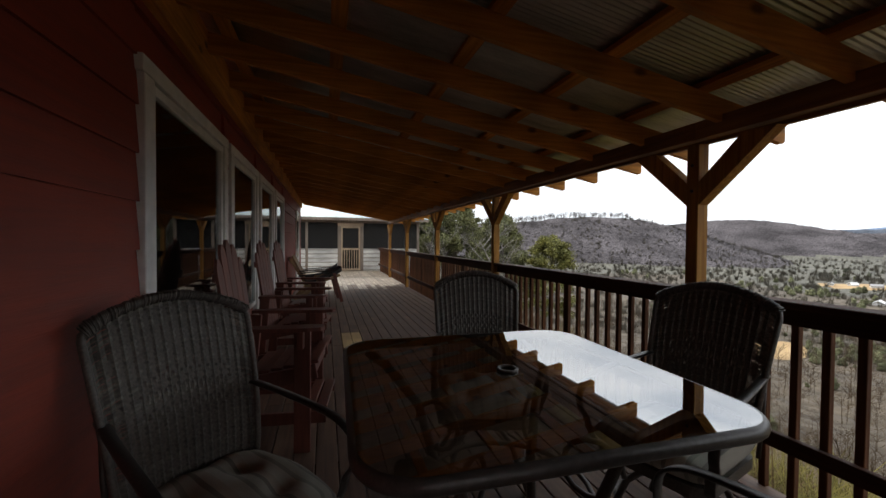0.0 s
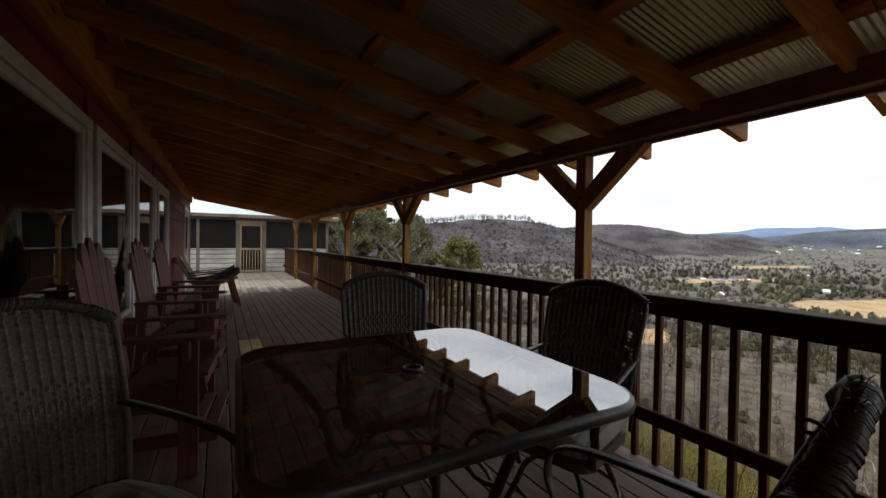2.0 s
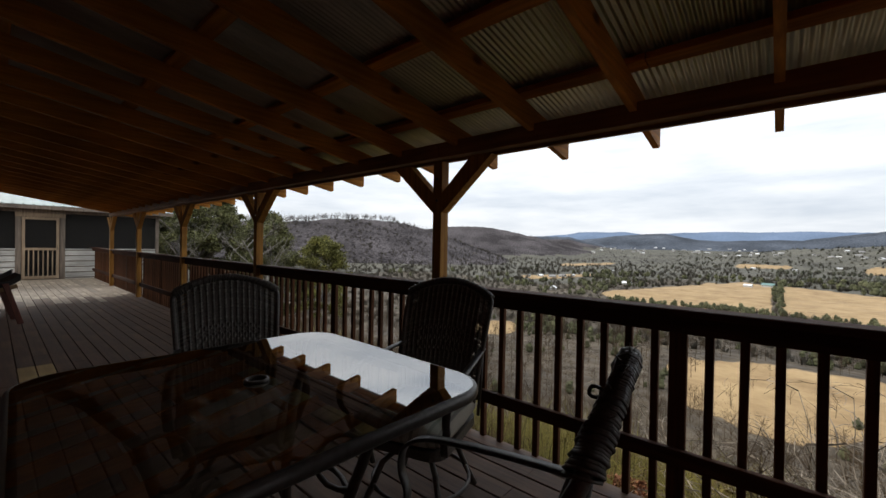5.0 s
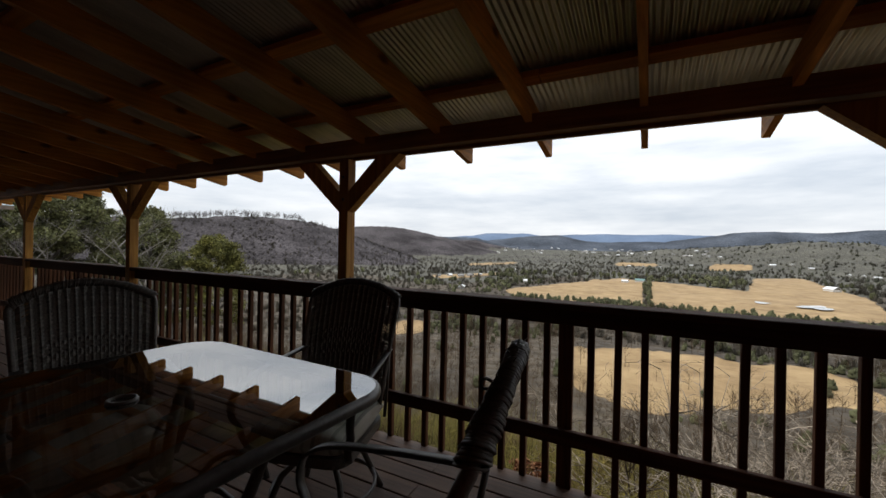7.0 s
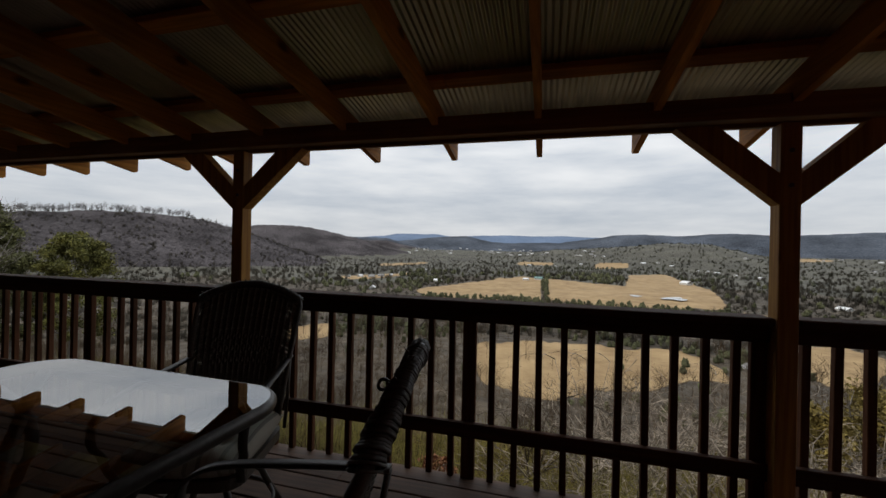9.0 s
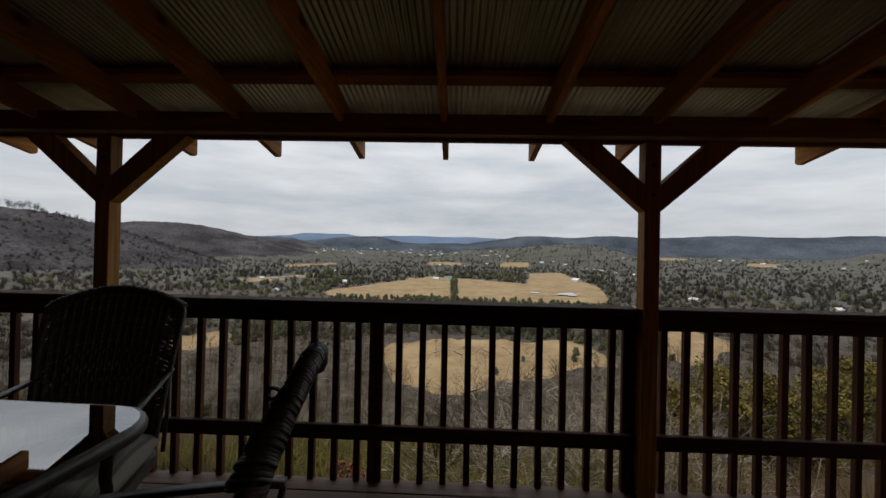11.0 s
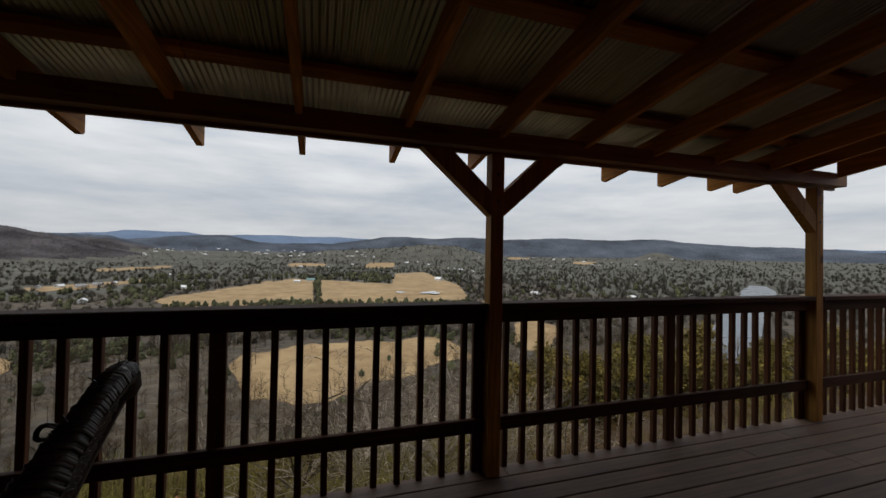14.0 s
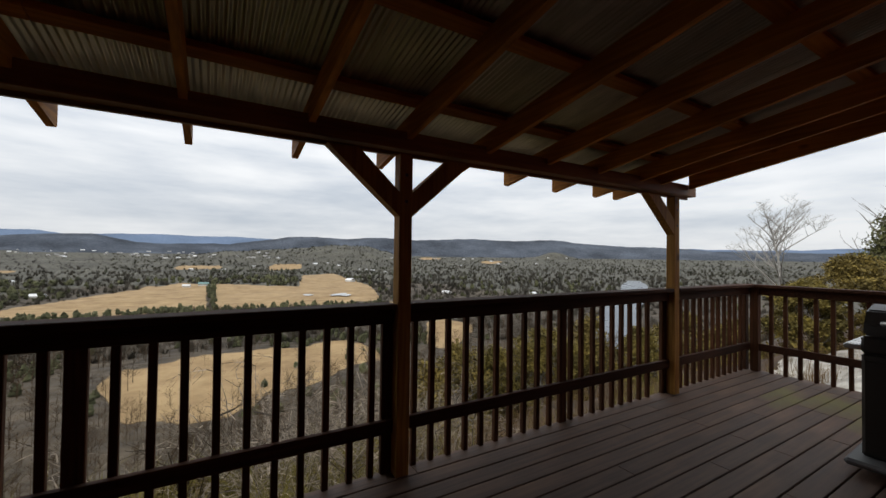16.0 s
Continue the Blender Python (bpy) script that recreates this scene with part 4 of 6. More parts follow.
# ---- low lounge chairs near the far door ----
def build_lounge(at):
    chair = thing("lounge_chair", "yellowed wooden slat lounge chair with dark cloth seat", "chair", "lounge chairs", at=at)
    wood = M["old_lounge"]
    for i in range(6):
        y = -0.25 + i * 0.10
        part("back_slat", bar(bmesh.new(), (-0.22, y, 0.36), (-0.58, y, 1.02), 0.085, 0.045, 0.004, up=(1, 0, 0)), wood, chair)
    part("top_rail", bar(bmesh.new(), (-0.555, -0.31, 0.93), (-0.555, 0.31, 0.93), 0.04, 0.06, 0.004), wood, chair)
    n = 10
    verts = [(-0.24 + 0.78 * i / n, y, 0.40 + 0.30 * (i / n) ** 1.3 - 0.05 * math.sin(i / n * math.pi) + dz) for dz in (0, 0.10) for i in range(n + 1) for y in (-0.27, 0.27)]
    k = 2 * (n + 1)
    faces = []
    for i in range(n):
        a = 2 * i
        faces += [(a, a + 1, a + 3, a + 2), (k + a, k + a + 2, k + a + 3, k + a + 1), (a, a + 2, k + a + 2, k + a), (a + 1, k + a + 1, k + a + 3, a + 3)]
    faces += [(0, k, k + 1, 1), (2 * n, 2 * n + 1, k + 2 * n + 1, k + 2 * n)]
    raw("cloth_seat", verts, faces, M["dark_cloth"], chair)
    for s in (-1, 1):
        part("front_leg", bar(bmesh.new(), (0.54, s * 0.30, 0.0), (0.36, s * 0.30, 0.68), 0.035, 0.07, 0.004), M["adirondack"], chair)
        part("rear_leg", bar(bmesh.new(), (-0.45, s * 0.30, 0.0), (0.05, s * 0.30, 0.52), 0.035, 0.07, 0.004), wood, chair)
        part("arm", bar(bmesh.new(), (-0.40, s * 0.33, 0.62), (0.42, s * 0.33, 0.685), 0.08, 0.025, 0.004), M["dark_cloth"], chair)
        part("side_rail", bar(bmesh.new(), (-0.24, s * 0.29, 0.37), (0.50, s * 0.29, 0.62), 0.03, 0.06, 0.003), wood, chair)
    return chair


lounge = build_lounge(pose(-0.18, 9.6, 0, 0, 0, 6))
copy_thing(lounge, pose(-0.22, 10.9, 0, 0, 0, -3))


# ---- gas grill at the open end of the deck ----
def build_grill():
    grill = thing("gas_grill", "black gas grill cart with a steel side shelf", "grill", at=pose(0.555, -4.12, 0, 0, 0, 2))
    part("cabinet", box(bmesh.new(), (-0.40, -0.26, 0.10), (0.40, 0.26, 0.78), 0.012), M["grill_black"], grill)
    part("cart_door", box(bmesh.new(), (-0.385, 0.262, 0.13), (-0.005, 0.278, 0.74), 0.006), M["grill_black"], grill)
    part("cart_door", box(bmesh.new(), (0.005, 0.262, 0.13), (0.385, 0.278, 0.74), 0.006), M["grill_black"], grill)
    part("firebox", box(bmesh.new(), (-0.40, -0.27, 0.785), (0.40, 0.27, 0.90), 0.015), M["grill_black"], grill)
    bm = bmesh.new()
    prof = [(0.26, 0.905), (0.25, 0.98), (0.17, 1.07), (0.02, 1.105), (-0.16, 1.09), (-0.26, 1.02), (-0.27, 0.905)]
    rows = [[bm.verts.new((x, y, z)) for y, z in prof] for x in (-0.39, 0.39)]
    bm.faces.new(rows[0])
    bm.faces.new(rows[1][::-1])
    for i in range(len(prof)):
        j = (i + 1) % len(prof)
        bm.faces.new((rows[0][j], rows[0][i], rows[1][i], rows[1][j]))
    bmesh.ops.bevel(bm, geom=bm.edges[:], offset=0.012, segments=2, affect="EDGES")
    lid = part("lid", bm, M["grill_black"], grill)
    part("handle", tube(bmesh.new(), [(-0.3, 0.25, 0.99), (-0.3, 0.31, 1.0), (0.3, 0.31, 1.0), (0.3, 0.25, 0.99)], 0.012), M["steel"], lid)
    part("side_shelf", box(bmesh.new(), (0.402, -0.20, 0.805), (0.485, 0.27, 0.838), 0.008), M["steel"], grill, "brushed steel side shelf")
    part("side_shelf", box(bmesh.new(), (-0.62, -0.20, 0.815), (-0.405, 0.30, 0.845), 0.008), M["steel"], grill, "brushed steel side shelf")
    part("base_tray", box(bmesh.new(), (-0.44, -0.30, 0.055), (0.46, 0.40, 0.098), 0.016), M["rubber"], grill)
    for sx in (-1, 1):
        for sy in (-1, 1):
            bm = tube(bmesh.new(), [(sx * 0.36 - 0.018, sy * 0.24, 0.028), (sx * 0.36 + 0.018, sy * 0.24, 0.028)], 0.027, 14)
            part("caster", bm, M["rubber"], grill)
    for i in range(3):
        x = -0.22 + i * 0.22
        part("knob", tube(bmesh.new(), [(x, 0.272, 0.845), (x, 0.305, 0.845)], 0.024, 14), M["steel"], grill)
    return grill


build_grill()

# ---- valley ----
VALLEY = -48.0
EYE = 1.4
# each ridge: distance of the crest, of the foot, then bearing and height angle of the skyline in degrees
NEAR_HILL = (1250, 800, (0, 10, 20, 27, 34, 40, 44, 48, 52, 57, 62), (2.5, 3.0, 3.0, 3.2, 3.9, 3.8, 3.4, 2.2, 0.8, -1.0, -2.8))
SECOND_HILL = (2000, 1380, (38, 46, 49.5, 53.6, 57.6, 62.3, 66.6, 70.8, 76), (2.0, 2.6, 2.88, 3.12, 2.69, 1.7, 0.5, -0.4, -1.4))
LOW_HILL = (2450, 1900, (56, 60, 63, 65, 67.5, 70, 74, 78), (1.5, 1.6, 1.7, 1.84, 1.6, 0.95, 0.2, -0.9))
OLIVE_HILL = (1900, 1200, (82, 87, 90.4, 93.2, 96.5, 99.7, 102.6, 106.4, 109.4, 112, 114.7, 118, 123), (-1.2, 0.1, 0.45, 0.65, 0.86, 1.12, 1.47, 1.68, 1.49, 0.9, 0.24, -0.6, -1.5))
BLUE_HILL = (2900, 2300, (66, 70.7, 73.2, 75.7, 78.5, 80.1, 82, 84, 90, 95), (0.9, 1.36, 1.7, 1.93, 2.02, 1.75, 1.3, 1.1, 1.3, 1.1))
DARK_RIDGE = (3000, 2300, (92, 95, 97.8, 98.7, 102, 105.9, 109, 112, 116.6, 121, 125.2, 128.2, 131, 134.4, 137.3, 139.2, 143.5, 147, 150, 153, 155, 160, 176), (1.3, 1.8, 2.15, 2.38, 2.52, 2.32, 2.48, 2.58, 2.32, 2.49, 2.63, 2.41, 2.31, 2.5, 2.42, 2.06, 1.72, 1.56, 1.41, 1.27, 1.0, 0.9, 0.7))
LOW_RIDGE = (2400, 1900, (126, 130, 132, 134.1, 136.4, 138.9, 140.7, 143), (-0.6, 0.0, 0.25, 0.57, 1.22, 0.47, -0.2, -1.0))
MESA = (4300, 3400, (50, 62, 66.5, 68.5, 73.9, 76, 79.5, 81, 85, 88, 91, 96, 100, 120, 139, 145, 152, 160, 180), (1.2, 1.5, 1.8, 2.19, 2.21, 1.95, 2.02, 2.17, 2.24, 2.14, 2.22, 2.1, 1.9, 1.6, 1.8, 1.6, 1.3, 1.1, 1.6))
RIDGES = (NEAR_HILL, SECOND_HILL, LOW_HILL, OLIVE_HILL, BLUE_HILL, LOW_RIDGE, DARK_RIDGE, MESA)


def wobble(x, y, scale, seed):
    """Cheap smooth noise between -1 and 1 for arrays."""
    r = np.random.RandomState(seed)
    out, total = 0, 0
    for octave in range(4):
        for _ in range(3):
            a, p, f = r.uniform(0, math.tau), r.uniform(0, math.tau), scale / 2 ** octave * r.uniform(0.7, 1.4)
            out = out + np.sin((x * math.cos(a) + y * math.sin(a)) / f * math.tau + p) * 0.6 ** octave
            total += 0.6 ** octave
    return out / total * 2


def land(x, y):
    """The height of the ground."""
    x, y = np.asarray(x, float), np.asarray(y, float)
    d = np.hypot(x, y)
    az = np.degrees(np.arctan2(x, y))
    s = x - 3.2 + 1.2 * wobble(x, y, 18, 1)
    near = -1.3 - 0.45 * np.clip(s, 0, None) + 0.35 * wobble(x, y, 7, 2)
    z = np.maximum(near, VALLEY)
    k = np.clip((near - VALLEY) / 14, 0, 1)
    z = z + (1 - k) * np.clip((d - 90) / 300, 0, 1) * 1.6 * wobble(x, y, 330, 3) + (1 - k) * 1.0
    # the valley floor climbs slowly towards the far hills
    z = z + 46 * np.clip((d - 1250) / 1050, 0, 1) ** 1.15
    for crest, foot, bearing, rise in RIDGES:
        el = np.interp(az, bearing, rise, left=-6, right=-6 if crest < 4000 else 1.0)
        fade = np.clip((np.minimum(az - bearing[0], bearing[-1] - az) + 8) / 8, 0, 1) if crest < 4000 else 1.0
        el = el + (0.10 if crest < 2500 else 0.05) * wobble(az * 10, d * 0.02, 40, int(crest + foot) % 997)
        top = EYE + crest * np.tan(np.radians(el)) - (9 if crest < 2500 else 0)
        t = np.clip((d - foot) / (crest - foot), 0, 1)
        bend = t * t * (3 - 2 * t)
        after = np.clip((d - crest) / crest, 0, 1)
        hill = VALLEY + (top - VALLEY) * bend * (1 - 0.8 * after) * fade
        hill = hill + bend * (1 - after) * (7 if crest < 2500 else 12) * wobble(x, y, 260, 9) * np.clip(1 - t, 0.0, 1)
        z = np.maximum(z, np.where(t > 0, hill, -999))
    return z


# pastures: bearings, then the nearer and the farther edge as angles below the level
WEST_PASTURE = ((71.3, 74.4, 80, 84.5, 87, 89.4), (6.3, 7.3, 7.3, 7.2, 7.1, 7.0), (5.9, 5.4, 4.64, 3.9, 3.62, 3.8))
EAST_PASTURE = ((90.2, 96.3, 100.2, 100.7, 104.9, 107, 108.8, 110.4, 111.3), (7.0, 7.1, 7.1, 7.1, 6.9, 6.7, 6.5, 6.4, 6.2), (3.8, 4.2, 4.3, 2.85, 2.6, 3.45, 3.95, 4.7, 5.9))
NEAR_PASTURE = ((79.3, 81, 90.7, 100, 106.7, 109.2, 111.7, 113), (15, 18.5, 20, 18, 15.6, 15.3, 14.6, 14.4), (13.8, 13.1, 12.6, 12.3, 11.8, 12.3, 13.9, 14.4))
SMALL_FIELDS = (
    ((118, 121, 125), (12.5, 13.2, 11.0), (9.4, 9.2, 9.6)),
    ((53.5, 57, 60), (12.5, 12.7, 12.0), (10.8, 10.6, 10.9)),
    ((96.4, 98.5, 100.7), (2.2, 2.1, 1.95), (1.5, 1.35, 1.25)),
    ((112.5, 114, 116), (7.6, 7.4, 7.2), (6.6, 6.5, 6.6)),
    ((60.5, 65, 70.3), (4.5, 4.45, 3.85), (4.0, 3.95, 3.5)),
    ((117, 118.5, 120), (0.5, 0.5, 0.4), (0.2, 0.2, 0.2)),
)
FAR_FIELDS = (
    ((126, 127.5, 129), (0.9, 1.0, 0.8), (0.6, 0.6, 0.6)),
    ((66, 70, 73), (2.6, 2.4, 2.1), (2.3, 2.05, 1.9)),
    ((150, 153, 158), (4.1, 4.1, 3.9), (3.6, 3.5, 3.5)),
    ((86, 88.5, 91), (2.0, 1.9, 1.9), (1.6, 1.5, 1.55)),
)
FIELDS = (WEST_PASTURE, EAST_PASTURE, NEAR_PASTURE) + SMALL_FIELDS + FAR_FIELDS
RIVER = ((12.0, 141.0, 145.6), (10.0, 141.7, 146.3), (8.5, 142.3, 146.8), (6.5, 142.9, 147.3), (4.9, 144.2, 147.8), (3.9, 145.0, 148.1), (3.3, 145.2, 147.9), (2.9, 145.8, 147.3))


def below(d):
    return np.degrees(np.arctan((EYE - VALLEY) / d))


def in_field(x, y):
    d, az = np.hypot(x, y), np.degrees(np.arctan2(x, y))
    el = np.degrees(np.arctan2(EYE - land(x, y), d))
    el = el + 0.16 * np.abs(el) / 6 * wobble(x, y, 45, 5)
    inside = np.zeros(np.shape(x), bool)
    for bearing, near_edge, far_edge in FIELDS:
        ok = (az > bearing[0]) & (az < bearing[-1])
        inside |= ok & (el < np.interp(az, bearing, near_edge)) & (el > np.interp(az, bearing, far_edge))
    return inside


def in_river(x, y):
    el, az = below(np.hypot(x, y)), np.degrees(np.arctan2(x, y))
    r = np.array(RIVER)[::-1]
    return (el > r[0, 0]) & (el < r[-1, 0]) & (az > np.interp(el, r[:, 0], r[:, 1]) - 0.3) & (az < np.interp(el, r[:, 0], r[:, 2]) + 0.3)


def land_material(name, dark, light):
    """Winter woodland floor and dry pasture in one sheet, parted by the mesh's own pasture weight with a ragged edge."""
    mat = material(name, dark, light, (1, 1, 1), 0.16, 0.95, 0, stain=0.35, stain_scale=0.012, detail=12)
    nt = mat.node_tree
    add, link = nt.nodes.new, nt.links.new
    bsdf = nt.nodes["Principled BSDF"]
    woods = bsdf.inputs["Base Color"].links[0].from_socket
    at, co, ragged = add("ShaderNodeAttribute"), add("ShaderNodeTexCoord"), add("ShaderNodeTexNoise")
    at.attribute_name = "pasture"
    ragged.inputs["Scale"].default_value, ragged.inputs["Detail"].default_value = 0.06, 6
    link(co.outputs["Object"], ragged.inputs["Vector"])
    total, edge = add("ShaderNodeMath"), add("ShaderNodeMapRange")
    total.operation = "ADD"
    link(at.outputs["Fac"], total.inputs[0])
    link(ragged.outputs["Fac"], total.inputs[1])
    edge.inputs["From Min"].default_value, edge.inputs["From Max"].default_value = 0.93, 1.07
    link(total.outputs[0], edge.inputs["Value"])
    tone, grass, patch = add("ShaderNodeTexNoise"), add("ShaderNodeValToRGB"), add("ShaderNodeMapping")
    patch.inputs["Scale"].default_value = (1.2, 1.0, 1)
    tone.inputs["Scale"].default_value, tone.inputs["Detail"].default_value, tone.inputs["Roughness"].default_value = 0.055, 12, 0.70
    grass.color_ramp.elements[0].position, grass.color_ramp.elements[0].color = 0.32, (0.205, 0.124, 0.050, 1)
    grass.color_ramp.elements[1].position, grass.color_ramp.elements[1].color = 0.66, (0.41, 0.280, 0.132, 1)
    link(co.outputs["Object"], patch.inputs["Vector"])
    link(patch.outputs[0], tone.inputs["Vector"])
    link(tone.outputs["Fac"], grass.inputs[0])
    mix = add("ShaderNodeMixRGB")
    link(edge.outputs[0], mix.inputs[0])
    link(woods, mix.inputs[1])
    link(grass.outputs[0], mix.inputs[2])
    link(mix.outputs[0], bsdf.inputs["Base Color"])
    cells, less, relief = add("ShaderNodeTexVoronoi"), add("ShaderNodeMath"), add("ShaderNodeBump")
    cells.inputs["Scale"].default_value = 0.14
    less.operation = "MULTIPLY"
    link(co.outputs["Object"], cells.inputs["Vector"])
    link(cells.outputs["Distance"], less.inputs[0])
    flat = add("ShaderNodeMath")
    flat.operation = "SUBTRACT"
    flat.inputs[0].default_value = 1.0
    link(edge.outputs[0], flat.inputs[1])
    link(flat.outputs[0], less.inputs[1])
    relief.invert = True
    relief.inputs["Strength"].default_value, relief.inputs["Distance"].default_value = 0.7, 2.0
    link(less.outputs[0], relief.inputs["Height"])
    link(relief.outputs[0], bsdf.inputs["Normal"])
    return mat


M["woodland"] = land_material("winter_woodland_floor", (0.046, 0.034, 0.021), (0.102, 0.078, 0.050))
# the farther woods, greyed in their base colour to stand for haze
M["far_woodland"] = land_material("haze_paled_olive_woods", (0.044, 0.042, 0.029), (0.122, 0.112, 0.084))
M["slope"] = material("leaf_littered_slope", (0.030, 0.016, 0.008), (0.072, 0.040, 0.020), (1, 1, 1), 2.2, 0.95, 0.5, 12, stain=0.35, stain_scale=0.25, detail=10)


def wooded_cover(name, dark, light, crown=0.11, depth=2.5, patch=0.006, patchy=0.3):
    """Leafless woods seen from afar: crowded crowns in relief, fine twiggy grain, broad stands of differing tone."""
    mat = bpy.data.materials.new(name)
    mat.use_nodes = True
    nt = mat.node_tree
    add, link = nt.nodes.new, nt.links.new
    bsdf = nt.nodes["Principled BSDF"]
    bsdf.inputs["Roughness"].default_value, bsdf.inputs["Specular IOR Level"].default_value = 1.0, 0.05
    co, stretch = add("ShaderNodeTexCoord"), add("ShaderNodeMapping")
    stretch.inputs["Scale"].default_value = (1, 1, 0.45)
    link(co.outputs["Object"], stretch.inputs["Vector"])
    cells, grain, stand = add("ShaderNodeTexVoronoi"), add("ShaderNodeTexNoise"), add("ShaderNodeTexNoise")
    cells.inputs["Scale"].default_value = crown
    grain.inputs["Scale"].default_value, grain.inputs["Detail"].default_value, grain.inputs["Roughness"].default_value = crown * 2.2, 8, 0.72
    stand.inputs["Scale"].default_value, stand.inputs["Detail"].default_value = patch, 5
    for tex in (cells, grain):
        link(stretch.outputs[0], tex.inputs["Vector"])
    link(co.outputs["Object"], stand.inputs["Vector"])
    ramp, tone, scale = add("ShaderNodeValToRGB"), add("ShaderNodeMapRange"), add("ShaderNodeVectorMath")
    ramp.color_ramp.elements[0].position, ramp.color_ramp.elements[0].color = 0.34, (*dark, 1)
    ramp.color_ramp.elements[1].position, ramp.color_ramp.elements[1].color = 0.66, (*light, 1)
    tone.inputs["From Min"].default_value, tone.inputs["From Max"].default_value = 0.32, 0.68
    tone.inputs["To Min"].default_value, tone.inputs["To Max"].default_value = 1 - patchy, 1 + patchy
    scale.operation = "SCALE"
    link(grain.outputs["Fac"], ramp.inputs[0])
    link(stand.outputs["Fac"], tone.inputs["Value"])
    link(ramp.outputs[0], scale.inputs[0])
    link(tone.outputs[0], scale.inputs["Scale"])
    link(scale.outputs[0], bsdf.inputs["Base Color"])
    invert, total, relief = add("ShaderNodeMath"), add("ShaderNodeMath"), add("ShaderNodeBump")
    invert.operation, total.operation = "SUBTRACT", "ADD"
    invert.inputs[0].default_value = 1.0
    link(cells.outputs["Distance"], invert.inputs[1])
    link(invert.outputs[0], total.inputs[0])
    link(grain.outputs["Fac"], total.inputs[1])
    relief.inputs["Strength"].default_value, relief.inputs["Distance"].default_value = 0.8, depth
    link(total.outputs[0], relief.inputs["Height"])
    link(relief.outputs[0], bsdf.inputs["Normal"])
    return mat


# haze is painted into the base colour of the far and mid hills
M["far_hills"] = wooded_cover("haze_blue_far_hills", (0.120, 0.165, 0.245), (0.165, 0.215, 0.300), 0.03, 2.0, 0.003, 0.15)
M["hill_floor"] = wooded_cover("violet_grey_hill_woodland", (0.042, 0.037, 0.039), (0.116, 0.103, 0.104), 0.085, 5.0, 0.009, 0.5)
M["mid_hills"] = wooded_cover("haze_blue_mid_hills", (0.050, 0.060, 0.078), (0.104, 0.115, 0.134), 0.05, 3.0, 0.005, 0.4)


def build_ground():
    radii = [3.0]
    while radii[-1] < 4700:
        radii.append(radii[-1] * (1.045 if radii[-1] < 120 else 1.021) + 0.05)
    az = np.concatenate([np.linspace(0, 175, 620, endpoint=False), np.linspace(175, 360, 100, endpoint=False)])
    az = np.radians(az)
    rr = np.array(radii)
    X, Y = np.outer(rr, np.sin(az)), np.outer(rr, np.cos(az))
    Z = land(X, Y)
    inside = in_river(X, Y)
    Z = np.where(inside, np.minimum(Z, VALLEY - 1.5), Z)
    # the ground stays below the deck and the house
    house = (X < 2.9) & (X > -14) & (Y > -7) & (Y < 24)
    Z = np.where(house, np.minimum(Z, -1.3), Z)
    verts = [(0.0, 0.0, -1.3)] + [tuple(v) for v in np.stack([X, Y, Z], -1).reshape(-1, 3)]
    n = len(az)
    faces = [(0, 1 + (j + 1) % n, 1 + j) for j in range(n)]
    field = in_field(X, Y)
    index = [3] * n
    reach, bearing = np.hypot(X, Y), np.degrees(np.arctan2(X, Y))
    hilly = (reach > 760) & (reach < 2280) & (bearing > 0) & (bearing < 74) & (Z > VALLEY + 5 + 46 * np.clip((reach - 1250) / 1050, 0, 1) ** 1.15)
    for i in range(len(rr) - 1):
        base = 1 + i * n
        for j in range(n):
            k = (j + 1) % n
            faces.append((base + j, base + k, base + n + k, base + n + j))
            d = rr[i]
            # farther ground takes the colours that have haze mixed in
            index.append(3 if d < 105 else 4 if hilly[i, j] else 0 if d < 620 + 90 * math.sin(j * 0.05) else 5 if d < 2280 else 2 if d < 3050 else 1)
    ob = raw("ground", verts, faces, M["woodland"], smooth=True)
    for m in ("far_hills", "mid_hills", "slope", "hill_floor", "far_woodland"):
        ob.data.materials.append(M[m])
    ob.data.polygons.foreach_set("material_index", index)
    weight = field.astype(float)
    for _ in range(2):
        weight = (np.roll(weight, 1, 1) + np.roll(weight, -1, 1) + 2 * weight) / 4
        weight[1:-1] = (weight[:-2] + weight[2:] + 2 * weight[1:-1]) / 4
    ob.data.attributes.new("pasture", "FLOAT", "POINT").data.foreach_set("value", np.concatenate([[0.0], weight.ravel()]))
    return tagged(ob, "wooded bluff falling to a winter valley of tan pasture and far hills", "ground", kind="structure")


build_ground()


def build_river():
    verts, faces = [], []
    rows = []
    fine = np.array(RIVER)
    t = np.linspace(0, len(RIVER) - 1, 40)
    for k in t:
        el, a0, a1 = (np.interp(k, range(len(RIVER)), fine[:, c]) for c in range(3))
        d = (EYE - VALLEY) / math.tan(radians(el))
        for a in (a0, a1):
            a += 0.12 * math.sin(k * 3.1 + a)
            verts.append((d * math.sin(radians(a)), d * math.cos(radians(a)), VALLEY + 0.2))
    for i in range(len(t) - 1):
        faces.append((2 * i, 2 * i + 1, 2 * i + 3, 2 * i + 2))
    mat = material("grey_river_water", (0.07, 0.085, 0.10), (0.10, 0.12, 0.14), (1, 1, 1), 0.05, 0.3, 0.05, 0.4, spec=0.25)
    return tagged(raw("water_river", verts, faces, mat), "grey river reflecting the overcast sky", "river", kind="structure")


build_river()


